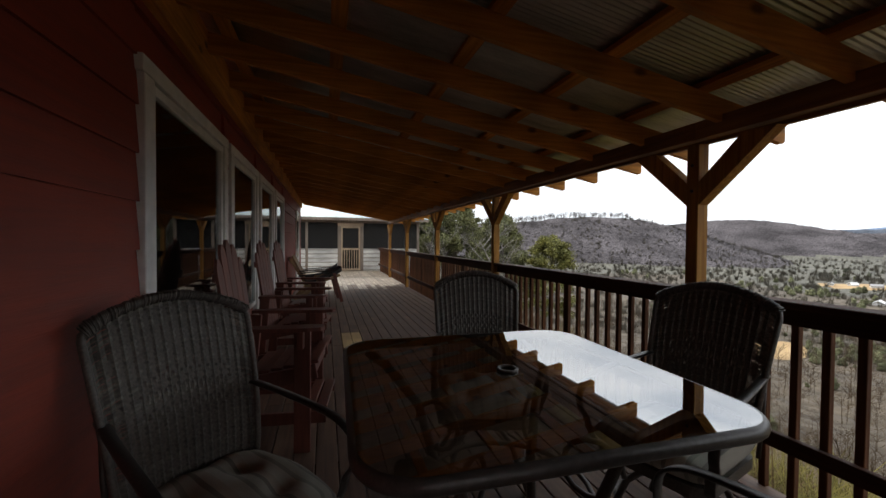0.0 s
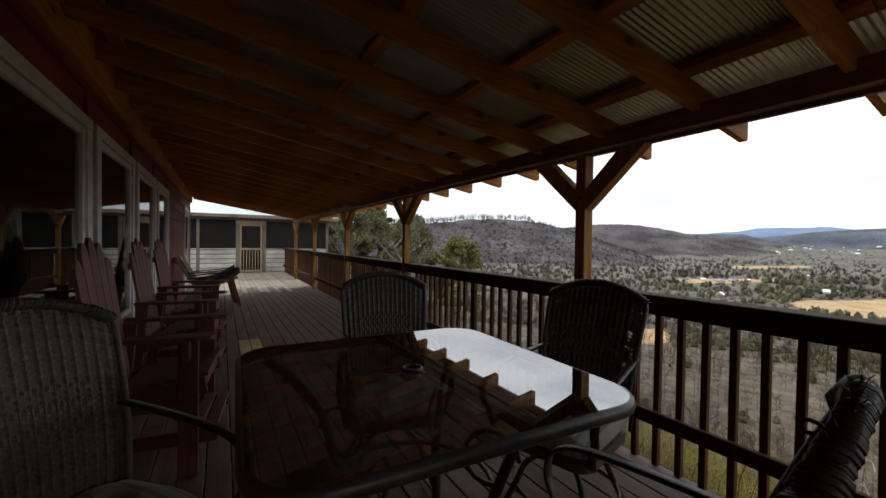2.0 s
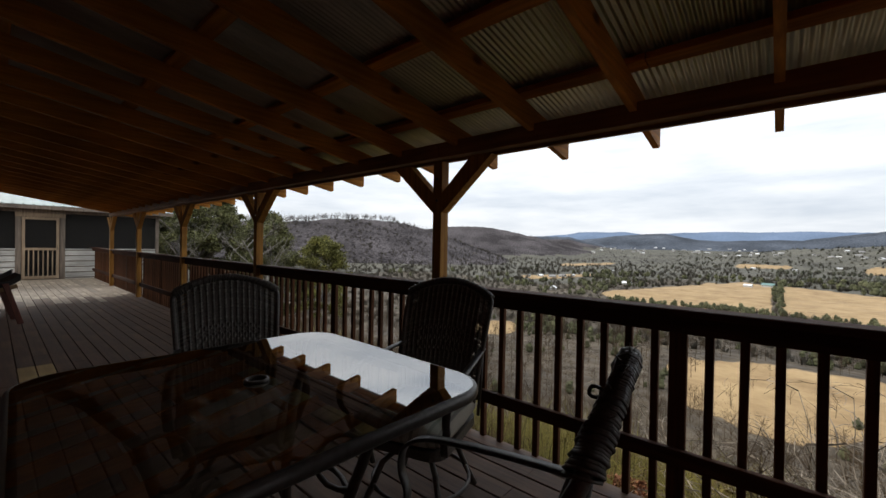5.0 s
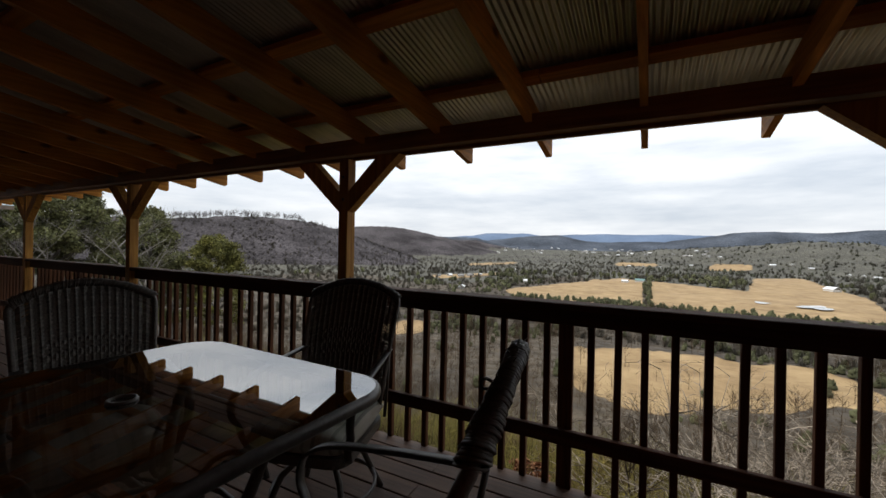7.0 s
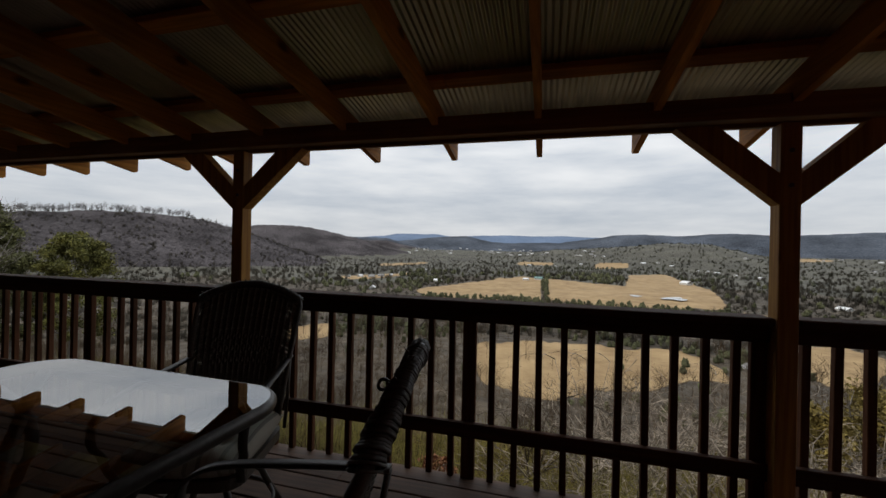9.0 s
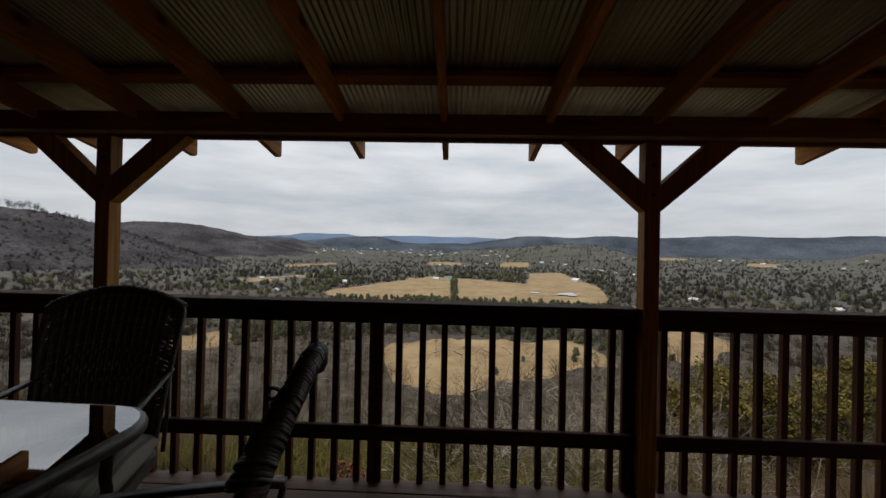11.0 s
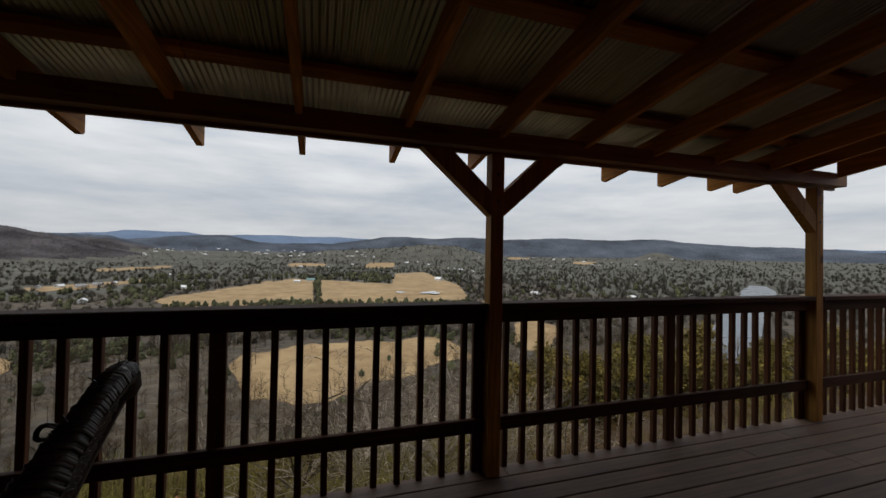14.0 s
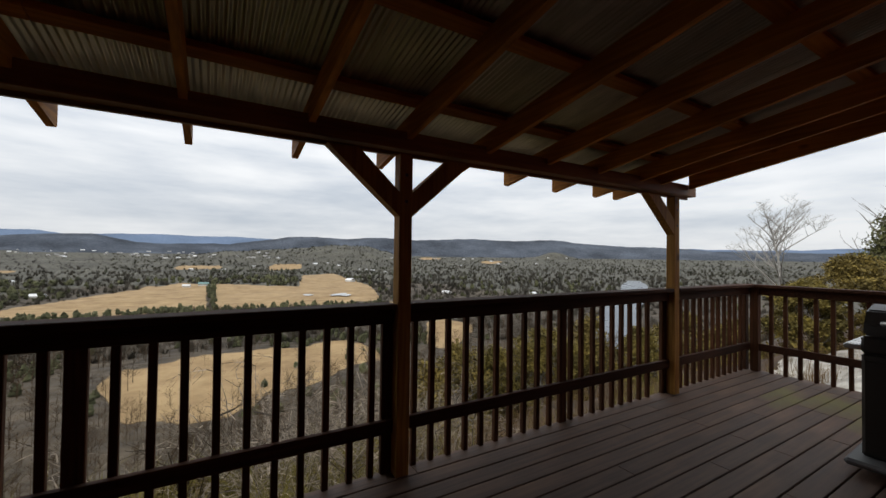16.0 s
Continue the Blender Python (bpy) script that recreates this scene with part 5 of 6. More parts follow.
def limbs(seed, height, spread, levels, twig, lean=0.0, first=0.3, count=9):
    """Branch lines from the ground up: (points, radii)."""
    r = random.Random(seed)
    out = []

    def grow(p, d, length, radius, level):
        pts, rad = [p], [radius]
        n = 4
        for i in range(n):
            d = (d + Vector((r.gauss(0, 0.13), r.gauss(0, 0.13), r.gauss(0.03, 0.07)))).normalized()
            p = p + d * length / n
            pts.append(p)
            rad.append(radius * (1 - 0.75 * (i + 1) / n))
        out.append((pts, rad))
        if level == 0:
            return
        kids = count if level == levels else r.randint(4, 6)
        for k in range(kids):
            t = first + (1 - first) * (k + r.random() * 0.7) / kids if level == levels else 0.25 + 0.7 * r.random()
            i = min(int(t * n), n - 1)
            q = pts[i].lerp(pts[i + 1], t * n - i)
            a = r.uniform(0, math.tau)
            nd = (d * 0.45 + Vector((math.cos(a), math.sin(a), r.uniform(0.15, 0.6))) * spread).normalized()
            grow(q, nd, length * (0.62 - 0.28 * t) * r.uniform(0.75, 1.2), max(radius * (0.5 - 0.2 * t), twig), level - 1)

    grow(Vector((0, 0, 0)), Vector((lean, 0, 1)).normalized(), height * 0.9, height * 0.013 + 0.02, levels)
    return out


# ---- trees of the valley: many small crowns in a few joined meshes ----
ICO = []
for ring, turn_by in ((0.4472, 0.0), (-0.4472, 0.5)):
    for k in range(5):
        ICO.append((math.sqrt(1 - ring * ring) * math.cos((k + turn_by) * math.tau / 5), math.sqrt(1 - ring * ring) * math.sin((k + turn_by) * math.tau / 5), ring))
ICO = np.array([(0, 0, 1)] + ICO + [(0, 0, -1)], float)
ICO_FACES = [(0, 1 + k, 1 + (k + 1) % 5) for k in range(5)] + [(1 + k, 6 + k, 1 + (k + 1) % 5) for k in range(5)]
ICO_FACES += [(1 + (k + 1) % 5, 6 + k, 6 + (k + 1) % 5) for k in range(5)] + [(11, 6 + (k + 1) % 5, 6 + k) for k in range(5)]


def soup(verts, faces, tris):
    """Joins a shared-vertex core and loose triangles into one shape."""
    tris = np.array(tris).reshape(-1, 3)
    n = len(verts)
    return np.concatenate([verts, tris]), np.concatenate([np.array(faces, int), n + np.arange(len(tris)).reshape(-1, 3)])


def lumps(r, spots_of, squash=0.8):
    """Uneven rounded masses: (centre, radius) each."""
    verts, faces = [], []
    for n, (c, rad) in enumerate(spots_of):
        jitter = r.uniform(0.72, 1.2, (12, 1))
        verts.append(np.array(c) + ICO * jitter * rad * np.array([1, 1, squash]))
        faces += [tuple(12 * n + k for k in f) for f in ICO_FACES]
    return np.concatenate(verts), faces


def feather_shape(seed, spread):
    """A leafless crown on a far hillside: a fan of faint slivers. Unit height."""
    r = np.random.RandomState(seed)
    tris = []
    for _ in range(17):
        a, h, k = r.uniform(0, math.tau), r.uniform(0.0, 0.45), r.uniform(0.2, 1.0)
        tip = np.array([spread * k * math.cos(a), spread * k * math.sin(a), 1.0 - 0.45 * k * k * r.uniform(0.5, 1.2)])
        root = np.array([tip[0] * 0.45, tip[1] * 0.45, h])
        side = np.array([-math.sin(a), math.cos(a), r.uniform(-0.5, 0.5)]) * r.uniform(0.03, 0.06)
        tris.append((root - side, root + side, tip))
    return soup(np.zeros((0, 3)), np.zeros((0, 3), int), tris)


def evergreen_shape(seed, wide, pointed):
    """A dense uneven evergreen crown: lumpy masses with ragged tufts. Unit height."""
    r = np.random.RandomState(seed)
    if pointed:
        spots_of = [((0, 0, 0.30), wide), ((0.02, 0, 0.58), wide * 0.72), ((0, 0.02, 0.82), wide * 0.38)]
    else:
        spots_of = [((r.uniform(-0.1, 0.1), r.uniform(-0.1, 0.1), 0.35), wide), ((r.uniform(-0.12, 0.12), r.uniform(-0.12, 0.12), 0.62), wide * 0.85), ((r.uniform(-0.08, 0.08), r.uniform(-0.08, 0.08), 0.8), wide * 0.5)]
    verts, faces = lumps(r, spots_of, 0.85)
    tris = [((-0.025, 0, 0), (0.025, 0, 0), (0, 0, 0.4))]
    for _ in range(14):
        c, rad = spots_of[r.randint(3)]
        a, up = r.uniform(0, math.tau), r.uniform(-0.5, 0.9)
        flat = math.sqrt(1 - up * up)
        n = np.array([flat * math.cos(a), flat * math.sin(a), up])
        p = np.array(c) + n * rad * 0.8
        side = np.array([-math.sin(a), math.cos(a), 0]) * rad * 0.3
        tris.append((p - side, p + side, p + n * rad * 0.42 + [0, 0, rad * 0.25]))
    return soup(verts, faces, tris)


def twiggy_shape(seed, spread, thick=1.0):
    """A leafless tree with trunk, limbs and fine twigs. Unit height."""
    r = np.random.RandomState(seed)
    tris = []

    def sliver(p, q, w):
        d = q - p
        for _ in range(1 if w < 0.006 else 2):
            e = np.cross(d, r.normal(size=3))
            e = e / (np.linalg.norm(e) + 1e-9) * w * thick
            tris.append((p - e, p + e, q))

    sliver(np.zeros(3), np.array([r.uniform(-0.05, 0.05), r.uniform(-0.05, 0.05), 0.92]), 0.011)
    for _ in range(11):
        a, h = r.uniform(0, math.tau), r.uniform(0.22, 0.72)
        reach = spread * (1.1 - 0.6 * h) * r.uniform(0.6, 1.0)
        p = np.array([0, 0, h])
        q = p + [reach * math.cos(a), reach * math.sin(a), r.uniform(0.18, 0.38)]
        sliver(p, q, 0.0062)
        for _ in range(4):
            k = r.uniform(0.3, 0.95)
            s = p + (q - p) * k
            sliver(s, s + r.normal(size=3) * [0.075, 0.075, 0.03] + [0, 0, 0.09], 0.0036)
    return soup(np.zeros((0, 3)), np.zeros((0, 3), int), tris)


def scatter(name, shapes, xs, ys, heights, mat, label, category, sink=0.3):
    """Plants one of the shapes at every spot, joined into one mesh, each plant with a tone of its own."""
    r = np.random.RandomState(len(xs))
    zs = land(xs, ys) - sink
    points, corners, tones, start = [], [], [], 0
    pick = r.randint(len(shapes), size=len(xs))
    turn = r.uniform(0, math.tau, len(xs))
    for k, (p, f) in enumerate(shapes):
        m = pick == k
        count = int(m.sum())
        if not count:
            continue
        c, s = np.cos(turn[m]), np.sin(turn[m])
        hh = heights[m]
        px = (p[None, :, 0] * c[:, None] - p[None, :, 1] * s[:, None]) * hh[:, None] + xs[m][:, None]
        py = (p[None, :, 0] * s[:, None] + p[None, :, 1] * c[:, None]) * hh[:, None] + ys[m][:, None]
        pz = p[None, :, 2] * hh[:, None] + zs[m][:, None]
        points.append(np.stack([px, py, pz], -1).reshape(-1, 3))
        corners.append((f.reshape(1, -1) + (start + np.arange(count) * len(p))[:, None]).ravel())
        tones.append(np.repeat(r.uniform(0, 1, count), len(p)))
        start += count * len(p)
    pts, loops = np.concatenate(points), np.concatenate(corners)
    me = bpy.data.meshes.new(name)
    me.vertices.add(len(pts))
    me.vertices.foreach_set("co", pts.ravel())
    me.loops.add(len(loops))
    me.loops.foreach_set("vertex_index", loops)
    me.polygons.add(len(loops) // 3)
    me.polygons.foreach_set("loop_start", np.arange(0, len(loops), 3))
    me.polygons.foreach_set("use_smooth", np.ones(len(loops) // 3, bool))
    me.update(calc_edges=True)
    me.attributes.new("tone", "FLOAT", "POINT").data.foreach_set("value", np.concatenate(tones))
    me.materials.append(mat)
    return tagged(new(name, me), label, category, kind="stuff")


def foliage(name, dark, light, tone=0.4, patch_scale=0.008, patch=0.35, soft=1.0):
    """Colour that differs from plant to plant and from stand to stand."""
    mat = material(name, dark, light, (1, 1, 1), 0.05, 0.95, 0, stain=patch, stain_scale=patch_scale, spec=0.15)
    nt = mat.node_tree
    add, link = nt.nodes.new, nt.links.new
    bsdf = nt.nodes["Principled BSDF"]
    before = bsdf.inputs["Base Color"].links[0].from_socket
    at, rng, scale = add("ShaderNodeAttribute"), add("ShaderNodeMapRange"), add("ShaderNodeVectorMath")
    at.attribute_name = "tone"
    rng.inputs["To Min"].default_value, rng.inputs["To Max"].default_value = 1 - tone, 1 + tone
    scale.operation = "SCALE"
    link(at.outputs["Fac"], rng.inputs["Value"])
    link(before, scale.inputs[0])
    link(rng.outputs[0], scale.inputs["Scale"])
    link(scale.outputs[0], bsdf.inputs["Base Color"])
    # open crowns of twigs and needles take the light softly, mostly from above
    geo, bend, unit = add("ShaderNodeNewGeometry"), add("ShaderNodeVectorMath"), add("ShaderNodeVectorMath")
    bend.operation, unit.operation = "ADD", "NORMALIZE"
    bend.inputs[1].default_value = (0, 0, 1.6 * soft)
    if soft:
        link(geo.outputs["Normal"], bend.inputs[0])
        link(bend.outputs[0], unit.inputs[0])
        link(unit.outputs[0], bsdf.inputs["Normal"])
    if soft > 2:
        # thin twigs let light through from behind
        glow, blend, out = add("ShaderNodeBsdfTranslucent"), add("ShaderNodeMixShader"), nt.nodes["Material Output"]
        blend.inputs[0].default_value = 0.5
        link(scale.outputs[0], glow.inputs["Color"])
        link(unit.outputs[0], glow.inputs["Normal"])
        link(bsdf.outputs[0], blend.inputs[1])
        link(glow.outputs[0], blend.inputs[2])
        link(blend.outputs[0], out.inputs["Surface"])
    return mat


M["bare_trees"] = foliage("grey_bare_branches", (0.106, 0.095, 0.073), (0.168, 0.150, 0.120), 0.25, soft=4.0)
M["hill_trees"] = foliage("violet_grey_hillside_branches", (0.100, 0.089, 0.089), (0.152, 0.136, 0.135), 0.2, 0.005, 0.3, 4.0)
M["olive_hill_trees"] = foliage("olive_grey_hill_branches", (0.064, 0.064, 0.040), (0.108, 0.104, 0.072), 0.3, soft=4.0)
M["near_bare"] = foliage("grey_brown_saplings", (0.040, 0.025, 0.013), (0.098, 0.065, 0.036), 0.4)
M["cedar_far"] = foliage("dark_valley_cedars", (0.064, 0.067, 0.033), (0.116, 0.115, 0.058), 0.35)
# a paler copy of the cedar colour with distance haze put in
M["cedar_hazy"] = foliage("haze_paled_cedars", (0.066, 0.069, 0.048), (0.114, 0.114, 0.080), 0.25)
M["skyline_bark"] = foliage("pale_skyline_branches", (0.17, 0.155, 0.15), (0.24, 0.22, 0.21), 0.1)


def build_woods():
    r = np.random.RandomState(21)
    fans = [feather_shape(160 + s, 0.5 + 0.06 * (s % 3)) for s in range(8)]
    green = [evergreen_shape(s, 0.36 + 0.06 * (s % 3), s == 0) for s in range(8)]
    twiggy = [twiggy_shape(70 + s, 0.42 + 0.05 * (s % 3)) for s in range(8)]

    def spots(count, d0, d1, a0=4.0, a1=164.0):
        d = np.exp(r.uniform(math.log(d0), math.log(d1), count))
        a = np.radians(r.uniform(a0, a1, count))
        return d * np.sin(a), d * np.cos(a), d, np.degrees(a)

    # leafless woods of the valley floor, with open gaps
    x, y, d, a = spots(14000, 230, 1500)
    keep = ~in_field(x, y) & ~in_river(x, y) & (x > 40) & (wobble(x, y, 90, 14) > -0.6)
    x, y, d = x[keep], y[keep], d[keep]
    scatter("bare_woods", fans, x, y, r.uniform(6.5, 10.5, len(x)) * np.clip(d / 600, 0.7, 1.1), M["bare_trees"], "leafless grey-brown winter woods on the valley floor", "woods", 2.6)
    # nearer trees, with limbs and twigs
    x, y, d, a = spots(4600, 100, 340)
    inside = in_field(x, y)
    keep = (~inside | (r.uniform(0, 1, len(x)) < 0.06)) & ~in_river(x, y) & (x > 60)
    x, y, d = x[keep], y[keep], d[keep]
    scatter("bare_trees_near", twiggy, x, y, r.uniform(3.5, 9.0, len(x)) * np.clip(d / 130, 0.7, 1.3), M["near_bare"], "leafless grey trees below the bluff", "trees")
    # hillsides
    x, y, d, a = spots(7000, 780, 2200, 8, 80)
    keep = (land(x, y) > VALLEY + 4) & ~((a < 44) & (d > 1190) & (d < 1330)) & (d > 820 + 6 * np.clip(a - 40, 0, 40))
    x, y = x[keep], y[keep]
    scatter("hillside_woods", fans, x, y, r.uniform(6.0, 10.0, len(x)), M["hill_trees"], "leafless violet-grey woods on the hillsides", "woods", 4.5)
    x, y, d, a = spots(4200, 1000, 2250, 80, 166)
    keep = ~in_field(x, y) & (land(x, y) > VALLEY + 3)
    x, y = x[keep], y[keep]
    scatter("olive_hill_woods", fans, x, y, r.uniform(8, 13, len(x)), M["olive_hill_trees"], "olive-grey mixed woods on the low hill", "woods", 4.0)
    # skyline trees on the nearest hill
    a = np.radians(np.concatenate([r.uniform(18, 42.5, 380), r.uniform(42, 47, 16)]))
    d = r.uniform(1225, 1275, len(a))
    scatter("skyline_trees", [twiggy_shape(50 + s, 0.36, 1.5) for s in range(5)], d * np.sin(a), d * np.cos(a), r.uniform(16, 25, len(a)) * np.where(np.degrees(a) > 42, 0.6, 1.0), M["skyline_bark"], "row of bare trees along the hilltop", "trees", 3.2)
    # cedars: thick belts by the fields, clumps elsewhere
    x, y, d, a = spots(34000, 130, 1950, 40, 160)
    el = np.degrees(np.arctan2(EYE - land(x, y), d))
    weight = np.where(a < 84, 0.026, np.where(a > 118, 0.035, 0.060))
    belt = lambda lo, hi, a0, a1: (el > lo) & (el < hi) & (a > a0) & (a < a1)
    weight = np.where(belt(7.0, 12.6, 60, 118), 0.30, weight)
    weight = np.where(belt(3.2, 5.4, 66, 90), 0.32, weight)
    weight = np.where(belt(2.0, 4.4, 89, 101), 0.50, weight)
    weight = np.where(belt(4.6, 7.0, 58, 73), 0.28, weight)
    weight = np.where(belt(1.6, 4.5, 100, 118), 0.24, weight)
    weight = np.where(belt(-1.6, 1.6, 92, 120), 0.10, weight)
    weight = np.where(belt(1.0, 6.6, 110, 146), 0.075, weight)
    weight = np.where(belt(0.3, 3.1, 56, 88), 0.015, weight)
    clump = np.clip(0.15 + 3.2 * wobble(x, y, 130, 31), 0.03, 2.1)
    weight = weight * clump * np.where((a < 80) & (land(x, y) > VALLEY + 9), 0.04, 1.0)
    hedge = (np.abs(a - 89.8 - 0.12 * (el - 4)) < 0.32) & (el > 4.0) & (el < 6.9)
    ragged = 0.22 + 0.35 * np.clip(wobble(x, y, 50, 37), 0, 1)
    edge = (np.abs(el - 7.2) < ragged) & (a > 72) & (a < 112)
    lone = (r.uniform(0, 1, len(x)) < 0.010) & (a > 96) & (el > 11)
    weight = weight * np.clip(1.7 - d / 1100, 0.5, 1.0)
    keep = ((r.uniform(0, 1, len(x)) < weight) & ~in_field(x, y) | hedge & (r.uniform(0, 1, len(x)) < 0.8) | edge & (r.uniform(0, 1, len(x)) < 0.8) | lone) & ~in_river(x, y) & (x > 60)
    x, y, d = x[keep], y[keep], d[keep]
    h = r.uniform(2.8, 7.6, len(x)) * np.clip(d / 520, 0.6, 1.3)
    # cedars past 850 m get the haze-paled colour
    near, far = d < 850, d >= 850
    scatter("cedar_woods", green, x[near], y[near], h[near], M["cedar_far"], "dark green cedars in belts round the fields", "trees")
    scatter("distant_cedar_woods", green, x[far], y[far], h[far], M["cedar_hazy"], "olive cedars towards the far hills, haze put into their colour", "trees")


build_woods()


# ---- farm and town buildings on the valley floor ----
M["tin_white"] = plain("white_tin_roof", (0.80, 0.80, 0.79), 0.5)
M["tin_green"] = plain("green_tin_roof", (0.16, 0.27, 0.25), 0.5)
M["tin_grey"] = plain("grey_roof", (0.30, 0.29, 0.28), 0.6)
M["pale_wall"] = plain("pale_building_wall", (0.62, 0.60, 0.56), 0.8)


def build_house(bearing, el, long, wide, turn, roof_mat, label, tall=4.0):
    reach = np.linspace(150, 3200, 1200)
    ground_z = land(reach * math.sin(radians(bearing)), reach * math.cos(radians(bearing)))
    seen = np.degrees(np.arctan2(EYE - ground_z, reach)) <= el
    d = float(reach[int(np.argmax(seen))]) if seen.any() else 1500.0
    x, y = d * math.sin(radians(bearing)), d * math.cos(radians(bearing))
    z = float(land(x, y)) - 0.2
    house = thing("farm_building", label, "building", "valley buildings", at=pose(x, y, z, 0, 0, turn))
    part("wall", box(bmesh.new(), (-long / 2, -wide / 2, 0), (long / 2, wide / 2, tall), 0.05), M["pale_wall"], house)
    bm = bmesh.new()
    rise = wide * 0.3
    prof = [(-wide / 2 - 0.5, tall - 0.2), (0, tall + rise), (wide / 2 + 0.5, tall - 0.2), (wide / 2 + 0.5, tall + 0.1), (0, tall + rise + 0.35), (-wide / 2 - 0.5, tall + 0.1)]
    rows = [[bm.verts.new((s * (long / 2 + 0.5), p, q)) for p, q in prof] for s in (-1, 1)]
    for f in ((0, 1, 4, 5), (1, 2, 3, 4)):
        bm.faces.new([rows[0][k] for k in f])
        bm.faces.new([rows[1][k] for k in f][::-1])
    for i in range(6):
        j = (i + 1) % 6
        bm.faces.new((rows[0][j], rows[0][i], rows[1][i], rows[1][j]))
    part("roof", bm, roof_mat, house)
    for i in range(3):
        px = -long / 2 + (i + 0.7) * long / 3.4
        part("window", box(bmesh.new(), (px - 0.7, -wide / 2 - 0.06, 1.2), (px + 0.7, -wide / 2 - 0.01, 2.6)), M["grill_black"], house)


build_house(107.1, 3.75, 17, 10, 20, M["tin_white"], "white barn at the edge of the tan field", 3.2)
build_house(89.0, 4.0, 13, 8, 80, M["tin_green"], "farmhouse with a green metal roof", 2.6)
build_house(87.2, 4.15, 9, 5, 75, M["tin_white"], "low white shed beside the farmhouse", 2.2)
spots_rng = random.Random(9)
WEST_ROOFS = ((61.6, 4.2), (63.2, 4.15), (64.8, 4.2), (66.2, 4.1), (67.6, 3.95), (69.2, 3.7), (65, 5.9), (72.5, 3.1), (74.4, 4.7))
TOWN_ROOFS = ((71.2, 0.3), (72.4, 0.1), (73.8, 0.25), (75.3, 0.0), (76.4, 0.2), (77.7, -0.15), (78.6, -0.1), (79.6, 0.2), (80.8, 0.1), (81.9, 0.3), (83.2, 0.35), (84.6, 0.5), (86.3, 0.65), (88, 0.4))
EAST_ROOFS = ((87.6, 2.05), (89.3, 2.1), (91.2, 2.1), (94.6, 1.7), (97.5, 0.6), (102.3, 1.35), (104, 1.2), (105.5, 1.55), (108.3, 2.05), (109.3, 2.1), (110.2, 2.2), (112, 2.4), (114.4, 2.6), (116.5, 3.2), (121, 5.4))
SOUTH_ROOFS = ((119, 0.3), (123, 1.4), (127.5, 0.7), (131, 0.8), (135.5, 0.1), (138, 0.1), (133.5, 5.3), (113.6, 12.9), (122, 9.0))
for bearing, el in WEST_ROOFS + TOWN_ROOFS + EAST_ROOFS + SOUTH_ROOFS:
    size = 0.75 if el > 1.5 else 1.05
    if el > 8:
        size = 0.4
    build_house(bearing, el, spots_rng.uniform(10, 19) * size, spots_rng.uniform(6, 9) * size, spots_rng.uniform(0, 180), spots_rng.choice((M["tin_white"], M["tin_white"], M["tin_grey"])), "small pale building among the valley trees", 2.6 * size)


for _ in range(34):
    bearing, el = spots_rng.uniform(70, 97), spots_rng.uniform(-0.15, 0.75)
    build_house(bearing, el, spots_rng.uniform(9, 20), spots_rng.uniform(6, 9), spots_rng.uniform(0, 180), spots_rng.choice((M["tin_white"], M["pale_wall"], M["tin_grey"], M["tin_grey"])), "pale roof of the far valley town", 2.8)
for _ in range(10):
    bearing, el = spots_rng.uniform(112, 134), spots_rng.uniform(0.2, 1.2)
    build_house(bearing, el, spots_rng.uniform(8, 14), spots_rng.uniform(6, 8), spots_rng.uniform(0, 180), spots_rng.choice((M["tin_white"], M["pale_wall"], M["tin_grey"])), "small pale building among the valley trees", 3.0)


def build_pond():
    bm = bmesh.new()
    d, a = (EYE - VALLEY - 0.6) / math.tan(radians(5.85)), radians(105.9)
    cx, cy = d * math.sin(a), d * math.cos(a)
    ring = []
    for i in range(28):
        t = i * math.tau / 28
        r = 1 + 0.25 * math.sin(3 * t + 1) + 0.12 * math.sin(5 * t)
        u, w = 15 * r * math.cos(t), 11 * r * math.sin(t)
        x, y = cx + u * math.sin(a) + w * math.cos(a), cy + u * math.cos(a) - w * math.sin(a)
        ring.append(bm.verts.new((x, y, float(land(cx, cy)) + 0.9)))
    bm.faces.new(ring)
    # the pale base colour paints in the sky's reflection on the water
    mat = material("sky_reflection_pond_water", (0.46, 0.46, 0.45), (0.60, 0.60, 0.59), (1, 1, 1), 0.1, 0.3, 0.02, 0.5)
    second = [bm.verts.new((cx - 36 * math.cos(a) + 8 * math.cos(t) + 3 * math.sin(2 * t), cy + 36 * math.sin(a) + 6 * math.sin(t), float(land(cx, cy)) + 1.0)) for t in [i * math.tau / 18 for i in range(18)]]
    bm.faces.new(second)
    return tagged(new("water_pond", as_mesh("water_pond", bm, mat)), "two small pale pools in the tan pasture", "pond", kind="structure")


build_pond()


# ---- near trees and brush on the bluff ----
M["bark_grey"] = material("grey_bark", (0.13, 0.11, 0.09), (0.26, 0.235, 0.20), (6, 6, 1), 5, 0.9, 0.4, 20, stain=0.3)
M["bark_white"] = material("white_sycamore_bark", (0.24, 0.225, 0.20), (0.44, 0.42, 0.38), (4, 4, 1), 4, 0.85, 0.3, 20, stain=0.4, stain_scale=2)
M["twigs"] = material("pale_brown_twigs", (0.055, 0.040, 0.026), (0.37, 0.30, 0.225), (2, 2, 2), 1.5, 0.9, 0, island=0.5, stain=0.35)
M["pine_green"] = material("dark_pine_needles", (0.060, 0.066, 0.020), (0.165, 0.160, 0.055), (2, 2, 2), 0.8, 0.8, 0, island=0.4, stain=0.3)
M["cedar_green"] = material("bright_cedar_foliage", (0.078, 0.062, 0.010), (0.205, 0.155, 0.028), (2, 2, 2), 0.8, 0.8, 0, island=0.4, stain=0.3)
